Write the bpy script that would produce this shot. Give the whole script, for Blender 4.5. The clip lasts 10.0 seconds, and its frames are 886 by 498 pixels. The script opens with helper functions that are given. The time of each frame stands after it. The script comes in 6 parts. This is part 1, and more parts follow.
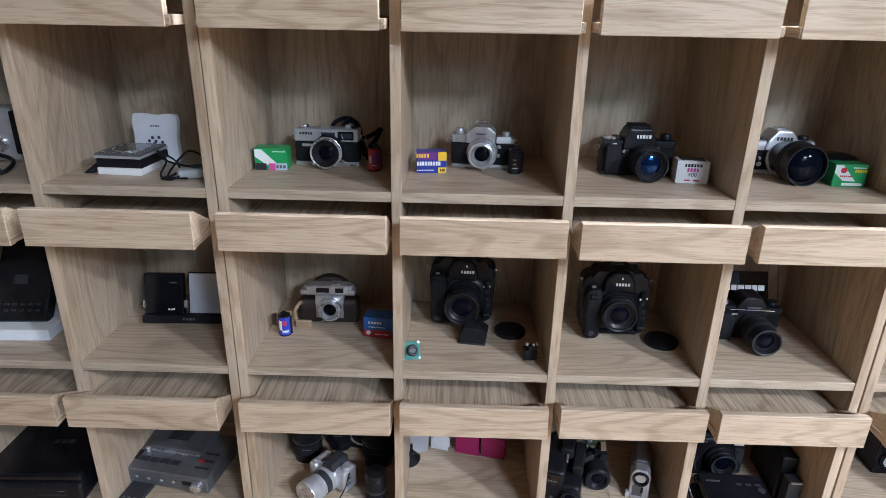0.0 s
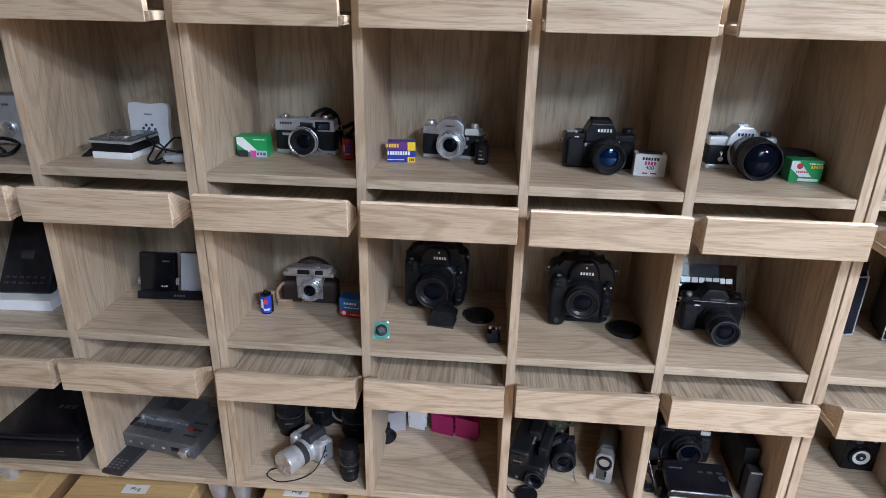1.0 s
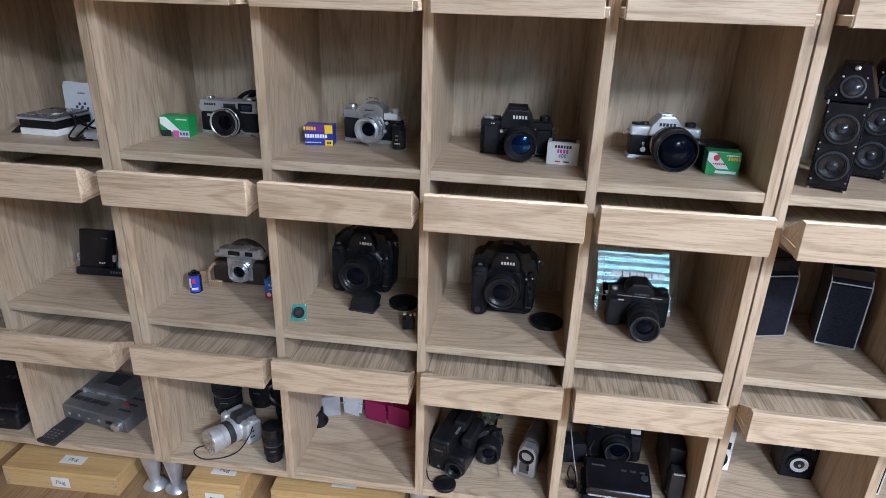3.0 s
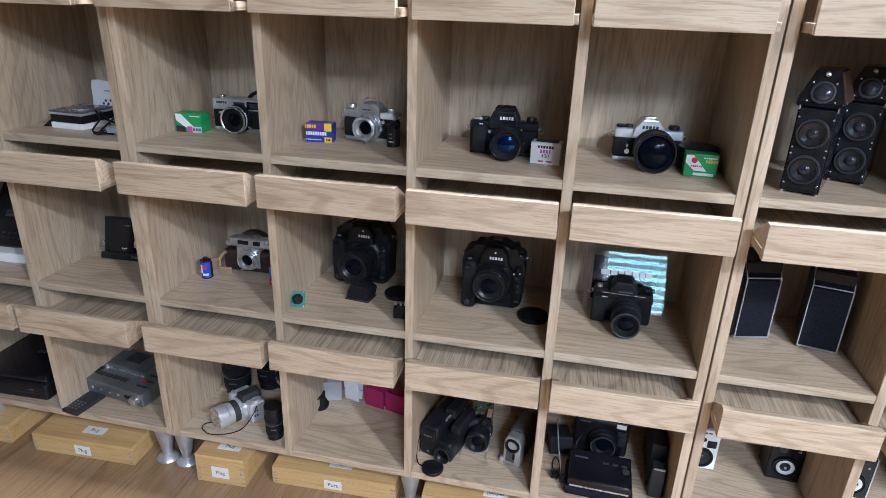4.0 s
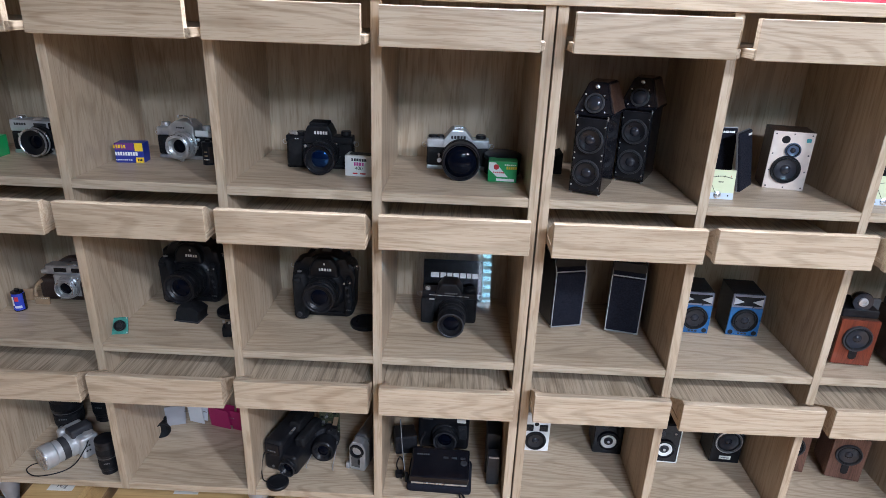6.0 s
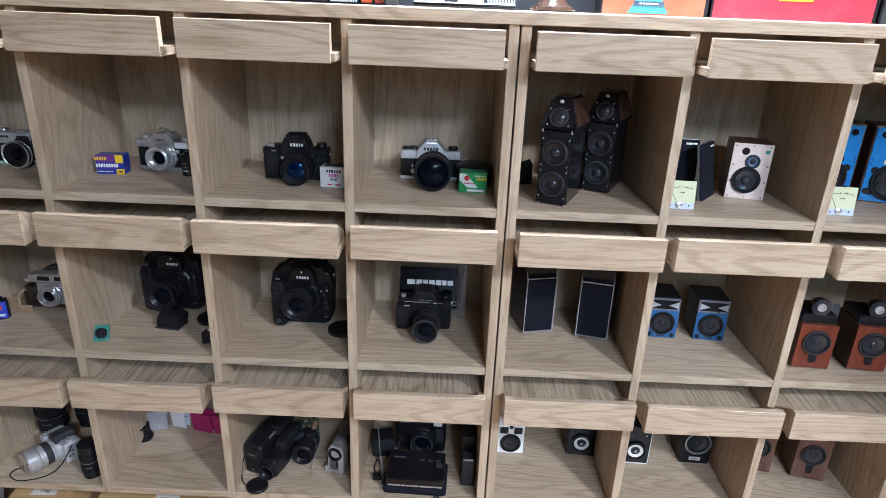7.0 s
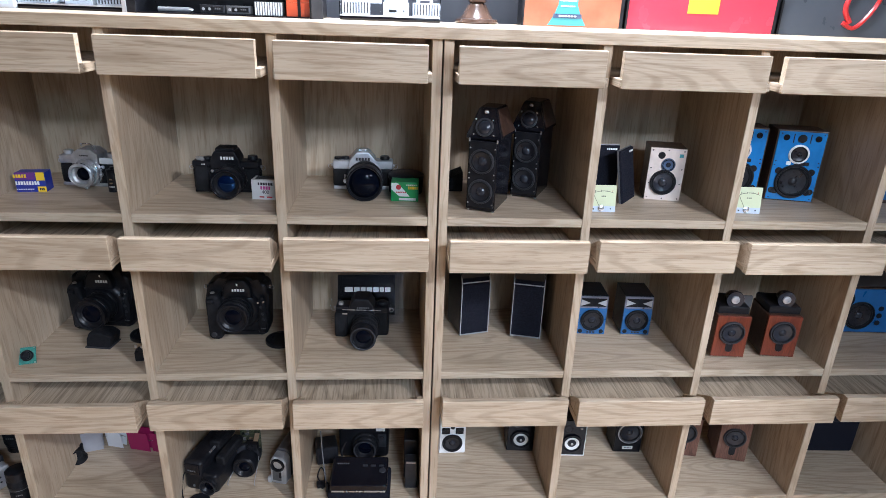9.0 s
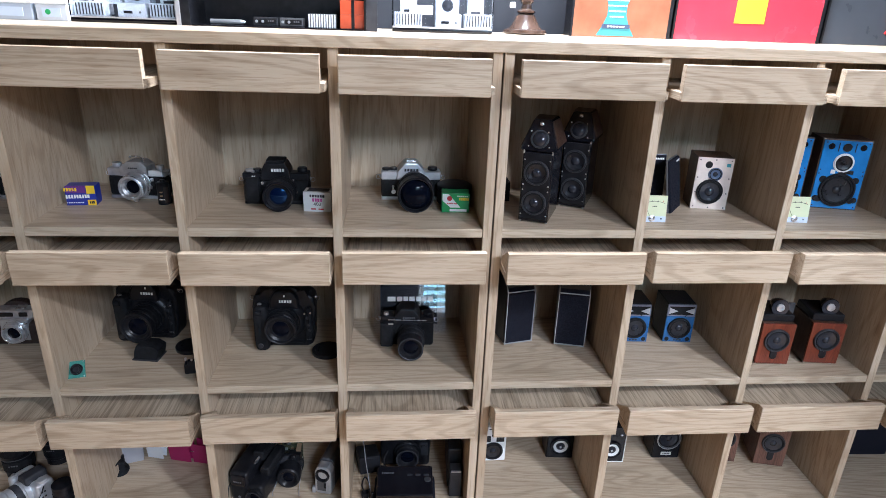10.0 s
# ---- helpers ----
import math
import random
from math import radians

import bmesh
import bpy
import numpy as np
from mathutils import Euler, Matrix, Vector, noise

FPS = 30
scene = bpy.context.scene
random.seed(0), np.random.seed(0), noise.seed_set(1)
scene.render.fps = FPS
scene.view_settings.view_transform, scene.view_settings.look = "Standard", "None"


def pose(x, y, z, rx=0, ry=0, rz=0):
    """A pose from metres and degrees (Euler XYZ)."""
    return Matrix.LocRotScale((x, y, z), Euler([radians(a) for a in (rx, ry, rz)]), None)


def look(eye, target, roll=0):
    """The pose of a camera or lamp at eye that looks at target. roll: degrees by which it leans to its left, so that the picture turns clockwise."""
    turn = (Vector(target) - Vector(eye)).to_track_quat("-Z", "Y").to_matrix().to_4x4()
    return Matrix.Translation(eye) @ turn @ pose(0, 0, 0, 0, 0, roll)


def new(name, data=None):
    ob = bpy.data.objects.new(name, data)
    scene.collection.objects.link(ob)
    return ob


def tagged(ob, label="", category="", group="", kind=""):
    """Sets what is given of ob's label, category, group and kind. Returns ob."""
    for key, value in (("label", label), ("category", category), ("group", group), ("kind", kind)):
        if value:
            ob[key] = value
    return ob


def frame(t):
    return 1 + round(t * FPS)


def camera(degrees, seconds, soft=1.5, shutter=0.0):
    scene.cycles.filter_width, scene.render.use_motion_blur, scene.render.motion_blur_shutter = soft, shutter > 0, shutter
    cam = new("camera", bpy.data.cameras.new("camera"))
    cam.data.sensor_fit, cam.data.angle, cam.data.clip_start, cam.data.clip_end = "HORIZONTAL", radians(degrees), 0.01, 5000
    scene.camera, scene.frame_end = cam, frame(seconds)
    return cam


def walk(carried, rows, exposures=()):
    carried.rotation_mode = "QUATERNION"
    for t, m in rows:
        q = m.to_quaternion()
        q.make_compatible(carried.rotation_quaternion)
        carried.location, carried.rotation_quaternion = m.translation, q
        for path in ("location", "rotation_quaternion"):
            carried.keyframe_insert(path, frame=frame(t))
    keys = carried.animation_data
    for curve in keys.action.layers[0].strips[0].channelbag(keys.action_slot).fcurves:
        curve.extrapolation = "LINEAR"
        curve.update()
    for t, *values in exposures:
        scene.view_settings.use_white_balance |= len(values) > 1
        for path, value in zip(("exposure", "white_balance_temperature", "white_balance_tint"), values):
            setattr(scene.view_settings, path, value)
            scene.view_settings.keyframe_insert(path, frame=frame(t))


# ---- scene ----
cam = camera(70.7, 10.0, soft=0.8)
PATH = [
    (0, (0.063, 0.024, 1.171), (0.035, 1.886, 0.44), 1.1),
    (0.5, (0.141, -0.014, 1.165), (0.057, 1.843, 0.427), 1.3),
    (1, (0.196, -0.037, 1.176), (0.064, 1.816, 0.434), 1.3),
    (1.5, (0.257, -0.03, 1.168), (0.127, 1.822, 0.424), 1.4),
    (2, (0.32, -0.008, 1.159), (0.189, 1.843, 0.412), 1.6),
    (3.5, (0.494, -0.023, 1.158), (0.178, 1.802, 0.403), 1.9),
    (4, (0.553, -0.057, 1.171), (0.184, 1.758, 0.417), 1.9),
    (4.5, (0.6, -0.076, 1.168), (0.219, 1.738, 0.416), 1.8),
    (5, (0.623, -0.079, 1.174), (0.407, 1.764, 0.428), 2.0),
    (5.5, (0.669, -0.062, 1.188), (0.588, 1.793, 0.445), 2.0),
    (7, (0.745, -0.096, 1.233), (0.73, 1.766, 0.502), 2.2),
    (7.5, (0.785, -0.12, 1.242), (0.8, 1.742, 0.51), 2.2),
    (8, (0.807, -0.128, 1.254), (0.947, 1.73, 0.526), 2.2),
    (8.5, (0.806, -0.133, 1.252), (0.957, 1.726, 0.529), 2.2),
    (9, (0.771, -0.118, 1.259), (0.926, 1.74, 0.534), 2.2),
    (9.5, (0.708, -0.095, 1.267), (0.861, 1.761, 0.539), 2.2),
    (10, (0.649, -0.1, 1.281), (0.825, 1.753, 0.551), 2.1),
]
walk(cam, [(t, look(eye, target, roll)) for t, eye, target, roll in PATH], [(0, 0.22), (2, 0.16), (4.5, 0.1), (5.5, -0.14), (10, -0.18)])

# ---- world and light ----
world = bpy.data.worlds.new("world")
scene.world = world
world.use_nodes = True
bg = world.node_tree.nodes["Background"]
bg.inputs["Color"].default_value = (0.6, 0.75, 1.0, 1)
bg.inputs["Strength"].default_value = 0.6


def area_lamp(x, y, z, sx, sy, watts, colour):
    data = bpy.data.lights.new("unseen_lamp", "AREA")
    data.shape, data.size, data.size_y, data.energy, data.color = "RECTANGLE", sx, sy, watts, colour
    ob = new("unseen_lamp", data)
    ob.matrix_basis = pose(x, y, z)
    return ob


COOL, NEUTRAL = (0.84, 1.0, 1.32), (0.92, 1.0, 1.18)
# key, lamp over the worktop, and an added fill; all out of view
LAMPS = [(2.4, -1.1, 2.36, 0.28, 0.28, 140), (0.9, 1.08, 2.36, 0.3, 0.3, 112), (1.5, -1.9, 2.36, 0.6, 0.6, 104)]
for lx, ly, lz, lsx, lsy, lw in LAMPS:
    area_lamp(lx, ly, lz, lsx, lsy, lw, COOL if ly < -1.5 else NEUTRAL)


# ---- materials ----
def material(name, colour, rough=0.5, metal=0.0, spots=0.0, scale=40.0, bump=0.0, coat=0.0, emit=0.0, bump_scale=None, glass=0.0, spec=0.5, ior=1.49):
    m = bpy.data.materials.new(name)
    m.use_nodes = True
    nt = m.node_tree
    b = nt.nodes["Principled BSDF"]
    b.inputs["Base Color"].default_value = (*colour, 1)
    b.inputs["Roughness"].default_value = rough
    b.inputs["Metallic"].default_value = metal
    b.inputs["Coat Weight"].default_value = coat
    b.inputs["Specular IOR Level"].default_value = spec
    b.inputs["Coat Roughness"].default_value = 0.1
    if glass:
        b.inputs["Transmission Weight"].default_value = glass
        b.inputs["IOR"].default_value = ior
    if emit:
        b.inputs["Emission Color"].default_value = (*colour, 1)
        b.inputs["Emission Strength"].default_value = emit
    if spots or bump:
        tc = nt.nodes.new("ShaderNodeTexCoord")
        n1 = nt.nodes.new("ShaderNodeTexNoise")
        n1.inputs["Scale"].default_value, n1.inputs["Detail"].default_value = scale, 6
        nt.links.new(tc.outputs["Object"], n1.inputs["Vector"])
        if spots:
            ramp = nt.nodes.new("ShaderNodeValToRGB")
            lo = [c * (1 - spots) for c in colour]
            hi = [min(1, c * (1 + spots) + 0.02 * spots) for c in colour]
            ramp.color_ramp.elements[0].color, ramp.color_ramp.elements[1].color = (*lo, 1), (*hi, 1)
            ramp.color_ramp.elements[0].position, ramp.color_ramp.elements[1].position = 0.3, 0.7
            nt.links.new(n1.outputs["Fac"], ramp.inputs["Fac"])
            nt.links.new(ramp.outputs["Color"], b.inputs["Base Color"])
            rr = nt.nodes.new("ShaderNodeMapRange")
            rr.inputs["To Min"].default_value, rr.inputs["To Max"].default_value = max(0.02, rough - 0.1), min(1, rough + 0.1)
            nt.links.new(n1.outputs["Fac"], rr.inputs["Value"])
            nt.links.new(rr.outputs["Result"], b.inputs["Roughness"])
        if bump:
            n2 = nt.nodes.new("ShaderNodeTexNoise")
            n2.inputs["Scale"].default_value, n2.inputs["Detail"].default_value = bump_scale or scale * 12, 3
            nt.links.new(tc.outputs["Object"], n2.inputs["Vector"])
            bn = nt.nodes.new("ShaderNodeBump")
            bn.inputs["Strength"].default_value, bn.inputs["Distance"].default_value = bump, 0.001
            nt.links.new(n2.outputs["Fac"], bn.inputs["Height"])
            nt.links.new(bn.outputs["Normal"], b.inputs["Normal"])
    return m


def wood(name, grain, dark, mid, light, across=38.0, along=1.6, rough=0.38, bump=0.25, streak=0.66, rings=0.74, boards=0.0):
    """Laminate or solid wood whose grain runs along x, y or z."""
    m = bpy.data.materials.new(name)
    m.use_nodes = True
    nt = m.node_tree
    N, L = nt.nodes.new, nt.links.new
    b = nt.nodes["Principled BSDF"]
    tc, info = N("ShaderNodeTexCoord"), N("ShaderNodeObjectInfo")
    off = N("ShaderNodeVectorMath")
    off.operation = "MULTIPLY_ADD"
    off.inputs[0].default_value = (1, 1, 1)
    comb = N("ShaderNodeCombineXYZ")
    mul = N("ShaderNodeMath")
    mul.operation = "MULTIPLY"
    mul.inputs[1].default_value = 37.0
    L(info.outputs["Random"], mul.inputs[0])
    for k in range(3):
        L(mul.outputs[0], comb.inputs[k])
    L(tc.outputs["Object"], off.inputs[0])
    off.inputs[1].default_value = (1, 1, 1)
    L(comb.outputs[0], off.inputs[2])

    def stretched(a, c, detail, rough_n, distortion=0.0):
        mp = N("ShaderNodeMapping")
        mp.inputs["Scale"].default_value = [a if g == grain else c for g in "xyz"]
        L(off.outputs[0], mp.inputs["Vector"])
        n = N("ShaderNodeTexNoise")
        n.inputs["Scale"].default_value, n.inputs["Detail"].default_value = 1.0, detail
        n.inputs["Roughness"].default_value, n.inputs["Distortion"].default_value = rough_n, distortion
        L(mp.outputs[0], n.inputs["Vector"])
        return n
    broad = stretched(along, across * 0.5, 4, 0.6, 0.5)
    fine = stretched(along * 3.4, across * 8.5, 4, 0.6, 0.35)
    pores = stretched(along * 9, across * 16, 2, 0.5)
    # contour lines of the flat-sawn boards
    mp = N("ShaderNodeMapping")
    mp.inputs["Scale"].default_value = [along * 0.9 if g == grain else across * 0.55 for g in "xyz"]
    L(off.outputs[0], mp.inputs["Vector"])
    field = N("ShaderNodeTexNoise")
    field.inputs["Scale"].default_value, field.inputs["Detail"].default_value = 0.55, 1.5
    L(mp.outputs[0], field.inputs["Vector"])
    lines = N("ShaderNodeMath")
    lines.operation = "MULTIPLY"
    lines.inputs[1].default_value = 130.0
    L(field.outputs["Fac"], lines.inputs[0])
    saw = N("ShaderNodeMath")
    saw.operation = "SINE"
    L(lines.outputs[0], saw.inputs[0])
    r1 = N("ShaderNodeValToRGB")
    e = r1.color_ramp.elements
    e[0].position, e[0].color = 0.32, (*dark, 1)
    e[1].position, e[1].color = 0.66, (*light, 1)
    mid_e = e.new(0.44)
    mid_e.color = (*mid, 1)
    L(broad.outputs["Fac"], r1.inputs["Fac"])
    mix = N("ShaderNodeMix")
    mix.data_type, mix.blend_type = "RGBA", "MULTIPLY"
    mix.inputs["Factor"].default_value = 0.85
    r2 = N("ShaderNodeValToRGB")
    r2.color_ramp.elements[0].position, r2.color_ramp.elements[0].color = 0.33, (streak, streak * 0.93, streak * 0.87, 1)
    r2.color_ramp.elements[1].position, r2.color_ramp.elements[1].color = 0.52, (1, 1, 1, 1)
    L(fine.outputs["Fac"], r2.inputs["Fac"])
    L(r1.outputs["Color"], mix.inputs["A"])
    L(r2.outputs["Color"], mix.inputs["B"])
    r3 = N("ShaderNodeValToRGB")
    r3.color_ramp.elements[0].position, r3.color_ramp.elements[0].color = 0.05, (rings, rings * 0.965, rings * 0.93, 1)
    r3.color_ramp.elements[1].position, r3.color_ramp.elements[1].color = 0.4, (1, 1, 1, 1)
    half = N("ShaderNodeMapRange")
    half.inputs["From Min"].default_value = -1.0
    L(saw.outputs[0], half.inputs["Value"])
    L(half.outputs["Result"], r3.inputs["Fac"])
    mix2 = N("ShaderNodeMix")
    mix2.data_type, mix2.blend_type = "RGBA", "MULTIPLY"
    mix2.inputs["Factor"].default_value = 0.8
    L(mix.outputs["Result"], mix2.inputs["A"])
    L(r3.outputs["Color"], mix2.inputs["B"])
    # short dark pore dashes
    r4 = N("ShaderNodeValToRGB")
    r4.color_ramp.elements[0].position, r4.color_ramp.elements[0].color = 0.36, (0.78, 0.74, 0.70, 1)
    r4.color_ramp.elements[1].position, r4.color_ramp.elements[1].color = 0.45, (1, 1, 1, 1)
    L(pores.outputs["Fac"], r4.inputs["Fac"])
    mix3 = N("ShaderNodeMix")
    mix3.data_type, mix3.blend_type = "RGBA", "MULTIPLY"
    mix3.inputs["Factor"].default_value = 0.8
    L(mix2.outputs["Result"], mix3.inputs["A"])
    L(r4.outputs["Color"], mix3.inputs["B"])
    last = mix3.outputs["Result"]
    if boards:
        # veneer leaves of slightly different tone, side by side
        sep = N("ShaderNodeSeparateXYZ")
        L(off.outputs[0], sep.inputs[0])
        add = N("ShaderNodeMath")
        L(sep.outputs["X"], add.inputs[0])
        L(sep.outputs["Y"], add.inputs[1])
        cut = N("ShaderNodeMath")
        cut.operation = "MULTIPLY"
        cut.inputs[1].default_value = boards
        L(add.outputs[0], cut.inputs[0])
        whole = N("ShaderNodeMath")
        whole.operation = "FLOOR"
        L(cut.outputs[0], whole.inputs[0])
        pick = N("ShaderNodeTexWhiteNoise")
        pick.noise_dimensions = "1D"
        L(whole.outputs[0], pick.inputs["W"])
        tone = N("ShaderNodeMapRange")
        tone.inputs["To Min"].default_value, tone.inputs["To Max"].default_value = 0.87, 1.05
        L(pick.outputs["Value"], tone.inputs["Value"])
        mix4 = N("ShaderNodeMix")
        mix4.data_type, mix4.blend_type = "RGBA", "MULTIPLY"
        mix4.inputs["Factor"].default_value = 1.0
        L(last, mix4.inputs["A"])
        L(tone.outputs["Result"], mix4.inputs["B"])
        last = mix4.outputs["Result"]
    L(last, b.inputs["Base Color"])
    rr = N("ShaderNodeMapRange")
    rr.inputs["To Min"].default_value, rr.inputs["To Max"].default_value = rough + 0.1, rough - 0.08
    L(fine.outputs["Fac"], rr.inputs["Value"])
    L(rr.outputs["Result"], b.inputs["Roughness"])
    bn = N("ShaderNodeBump")
    bn.inputs["Strength"].default_value, bn.inputs["Distance"].default_value = bump, 0.0006
    L(pores.outputs["Fac"], bn.inputs["Height"])
    L(bn.outputs["Normal"], b.inputs["Normal"])
    return m


OAK = dict(dark=(0.414, 0.322, 0.228), mid=(0.495, 0.392, 0.284), light=(0.554, 0.448, 0.332))
oak_x = wood("oak_x", "x", across=28.0, along=2.4, streak=0.82, rings=0.78, **OAK)
oak_y = wood("oak_y", "y", across=24.0, streak=0.44, **OAK)
oak_z = wood("oak_z", "z", across=14.0, along=1.9, streak=0.86, rings=0.84, boards=13.0, **OAK)
floor_wood = wood("floor_wood", "y", (0.24, 0.145, 0.075), (0.31, 0.195, 0.105), (0.36, 0.235, 0.135), across=22.0, along=1.2, rough=0.28, streak=0.78, rings=0.86)
box_wood = wood("box_wood", "x", (0.52, 0.335, 0.145), (0.60, 0.395, 0.175), (0.65, 0.44, 0.205), across=30.0, along=1.0, rough=0.5, streak=0.93, rings=0.95)
wall_paint = material("wall_paint", (0.13, 0.13, 0.135), 0.7, spots=0.04, scale=3, bump=0.1)
dark_wall = material("dark_wall", (0.02, 0.023, 0.03), 0.6, spots=0.2, scale=5, bump=0.1)
ceiling_paint = material("ceiling_paint", (0.40, 0.40, 0.40), 0.8, spots=0.03, scale=3)


# ---- shape helpers ----
def box(bm, c, s, bevel=0.0, seg=1, rot=None):
    """A box of size s round c in bm, with its edges bevelled."""
    r = bmesh.ops.create_cube(bm, size=1.0)
    vs = r["verts"]
    bmesh.ops.scale(bm, vec=s, verts=vs)
    if bevel:
        es = list({e for v in vs for e in v.link_edges})
        out = bmesh.ops.bevel(bm, geom=es, offset=min(bevel, 0.49 * min(s)), segments=seg, affect="EDGES", profile=0.6)
        vs = list({v for f in out["faces"] for v in f.verts} | {v for v in vs if v.is_valid})
    m = Matrix.Translation(c) @ (rot if rot is not None else Matrix())
    bmesh.ops.transform(bm, matrix=m, verts=vs)
    return vs


TURNS = {"z": Matrix(), "y": Matrix.Rotation(radians(90), 4, "X"), "x": Matrix.Rotation(radians(90), 4, "Y")}


def lathe(bm, c, profile, axis="z", seg=24, rot=None, ends=None):
    """A turned shape: profile is (radius, height) pairs along the axis; for y the heights run towards the front (-y)."""
    rings = []
    m = Matrix.Translation(c) @ (rot if rot is not None else Matrix()) @ TURNS[axis]
    for r, h in profile:
        if r < 1e-6:
            rings.append([bm.verts.new(m @ Vector((0, 0, h)))])
        else:
            rings.append([bm.verts.new(m @ Vector((r * math.cos(2 * math.pi * k / seg), r * math.sin(2 * math.pi * k / seg), h))) for k in range(seg)])
    for a, b in zip(rings, rings[1:]):
        for k in range(seg):
            k2 = (k + 1) % seg
            q = [a[k % len(a)], a[k2 % len(a)], b[k2 % len(b)], b[k % len(b)]]
            q = list(dict.fromkeys(q))
            if len(q) > 2:
                bm.faces.new(q)
    if ends is None:
        hs, rs = [h for _, h in profile], [r for r, _ in profile]
        ends = min(rs) > 1e-6 and max(hs) - min(hs) >= 0.25 * max(rs)
    for ring, flip in ((rings[0], True), (rings[-1], False)):
        if ends and len(ring) > 2:
            bm.faces.new(ring[::-1] if flip else ring)


def cyl(bm, c, r, h, axis="z", bevel=0.001, seg=24, rot=None):
    """A cylinder that starts at c and runs h along its axis."""
    b = min(bevel, 0.4 * h, 0.4 * r)
    lathe(bm, c, [(r - b, 0), (r, b), (r, h - b), (r - b, h)], axis, seg, rot, True)


def prism(bm, pts, y0, y1, bevel=0.0, seg=2):
    """An outline of (x, z) points drawn out from y0 (front) to y1."""
    f = [bm.verts.new((x, y0, z)) for x, z in pts]
    k = [bm.verts.new((x, y1, z)) for x, z in pts]
    n = len(pts)
    faces = [bm.faces.new(f), bm.faces.new(k[::-1])]
    for i in range(n):
        faces.append(bm.faces.new((f[i], k[i], k[(i + 1) % n], f[(i + 1) % n])))
    if bevel:
        es = list({e for fc in faces for e in fc.edges})
        bmesh.ops.bevel(bm, geom=es, offset=bevel, segments=seg, affect="EDGES", profile=0.6)


def tube(bm, pts, r, seg=8):
    """A round cable through points, smoothed."""
    P = [Vector(p) for p in pts]
    path = []
    for i in range(len(P) - 1):
        p0, p1, p2, p3 = P[max(i - 1, 0)], P[i], P[i + 1], P[min(i + 2, len(P) - 1)]
        for k in range(6):
            t = k / 6
            path.append(0.5 * (2 * p1 + (p2 - p0) * t + (2 * p0 - 5 * p1 + 4 * p2 - p3) * t * t + (3 * p1 - p0 - 3 * p2 + p3) * t ** 3))
    path.append(P[-1])
    rings = []
    for i, p in enumerate(path):
        d = (path[min(i + 1, len(path) - 1)] - path[max(i - 1, 0)]).normalized()
        u = d.cross(Vector((0.13, 0.31, 0.94))).normalized()
        v = d.cross(u)
        rings.append([bm.verts.new(p + r * (u * math.cos(2 * math.pi * k / seg) + v * math.sin(2 * math.pi * k / seg))) for k in range(seg)])
    for a, b in zip(rings, rings[1:]):
        for k in range(seg):
            bm.faces.new((a[k], a[(k + 1) % seg], b[(k + 1) % seg], b[k]))
    bm.faces.new(rings[0][::-1])
    bm.faces.new(rings[-1])


def mesh_of(name, bm, mat, smooth=True):
    bmesh.ops.recalc_face_normals(bm, faces=bm.faces)
    if smooth:
        # smooth shading, but flat faces stay flat beside their narrow bevels
        limit = radians(35)
        size = {f: f.calc_area() for f in bm.faces}
        for f in bm.faces:
            f.smooth = True
        for e in bm.edges:
            if len(e.link_faces) != 2:
                continue
            a, b = size[e.link_faces[0]], size[e.link_faces[1]]
            angle = e.calc_face_angle(0.0)
            e.smooth = angle < limit and (angle < 0.02 or max(a, b) < 8.0 * min(a, b))
    me = bpy.data.meshes.new(name)
    bm.to_mesh(me)
    bm.free()
    me.materials.append(mat)
    return me


def part(name, bm, mat, parent, label=""):
    ob = new(name, mesh_of(name, bm, mat))
    ob.parent = parent
    if label:
        ob["label"] = label
    return ob


def thing(name, m, label, category, group="", kind=""):
    ob = new(name)
    ob.empty_display_size = 0.05
    ob.matrix_basis = m
    return tagged(ob, label, category, group, kind)


def boxed(name, c, s, mat, parent, bevel=0.0008, label="", rot=None):
    bm = bmesh.new()
    box(bm, c, s, bevel, 1, rot)
    return part(name, bm, mat, parent, label)


def slab(name, c, s, mat, bevel=0.0):
    bm = bmesh.new()
    box(bm, (0, 0, 0), s, bevel)
    ob = new(name, mesh_of(name, bm, mat))
    ob.matrix_basis = pose(*c)
    return tagged(ob, kind="structure")


# ---- the room ----
floor = slab("floor", (0.5, -1.0, -0.06), (8.0, 5.2, 0.1), floor_wood)
slab("ceiling", (0.5, -1.0, 2.47), (8.0, 5.2, 0.1), ceiling_paint)
slab("wall_north", (0.5, 1.47, 1.2), (8.0, 0.1, 2.44), dark_wall)
slab("wall_west", (-3.5, -1.0, 1.2), (0.1, 4.8, 2.44), wall_paint)
# slab added out of view to keep the key lamp off the rightmost bays
slab("unseen_shade_wall", (2.12, 0.66, 1.2), (0.1, 1.52, 2.44), wall_paint)
slab("wall_east", (4.5, -1.0, 1.2), (0.1, 4.8, 2.44), wall_paint)
WX0, WX1, WZ0, WZ1, WY = 0.93, 2.0, 1.72, 2.38, -2.6
bm = bmesh.new()
for c, sz in (((-1.31, WY, 1.2), (4.48, 0.12, 2.44)), ((3.25, WY, 1.2), (2.5, 0.12, 2.44)), (((WX0 + WX1) / 2, WY, WZ0 / 2 - 0.01), (WX1 - WX0, 0.12, WZ0 - 0.02)), (((WX0 + WX1) / 2, WY, (WZ1 + 2.42) / 2), (WX1 - WX0, 0.12, 2.42 - WZ1))):
    box(bm, c, sz)
tagged(new("wall_south", mesh_of("wall_south", bm, dark_wall)), kind="structure")

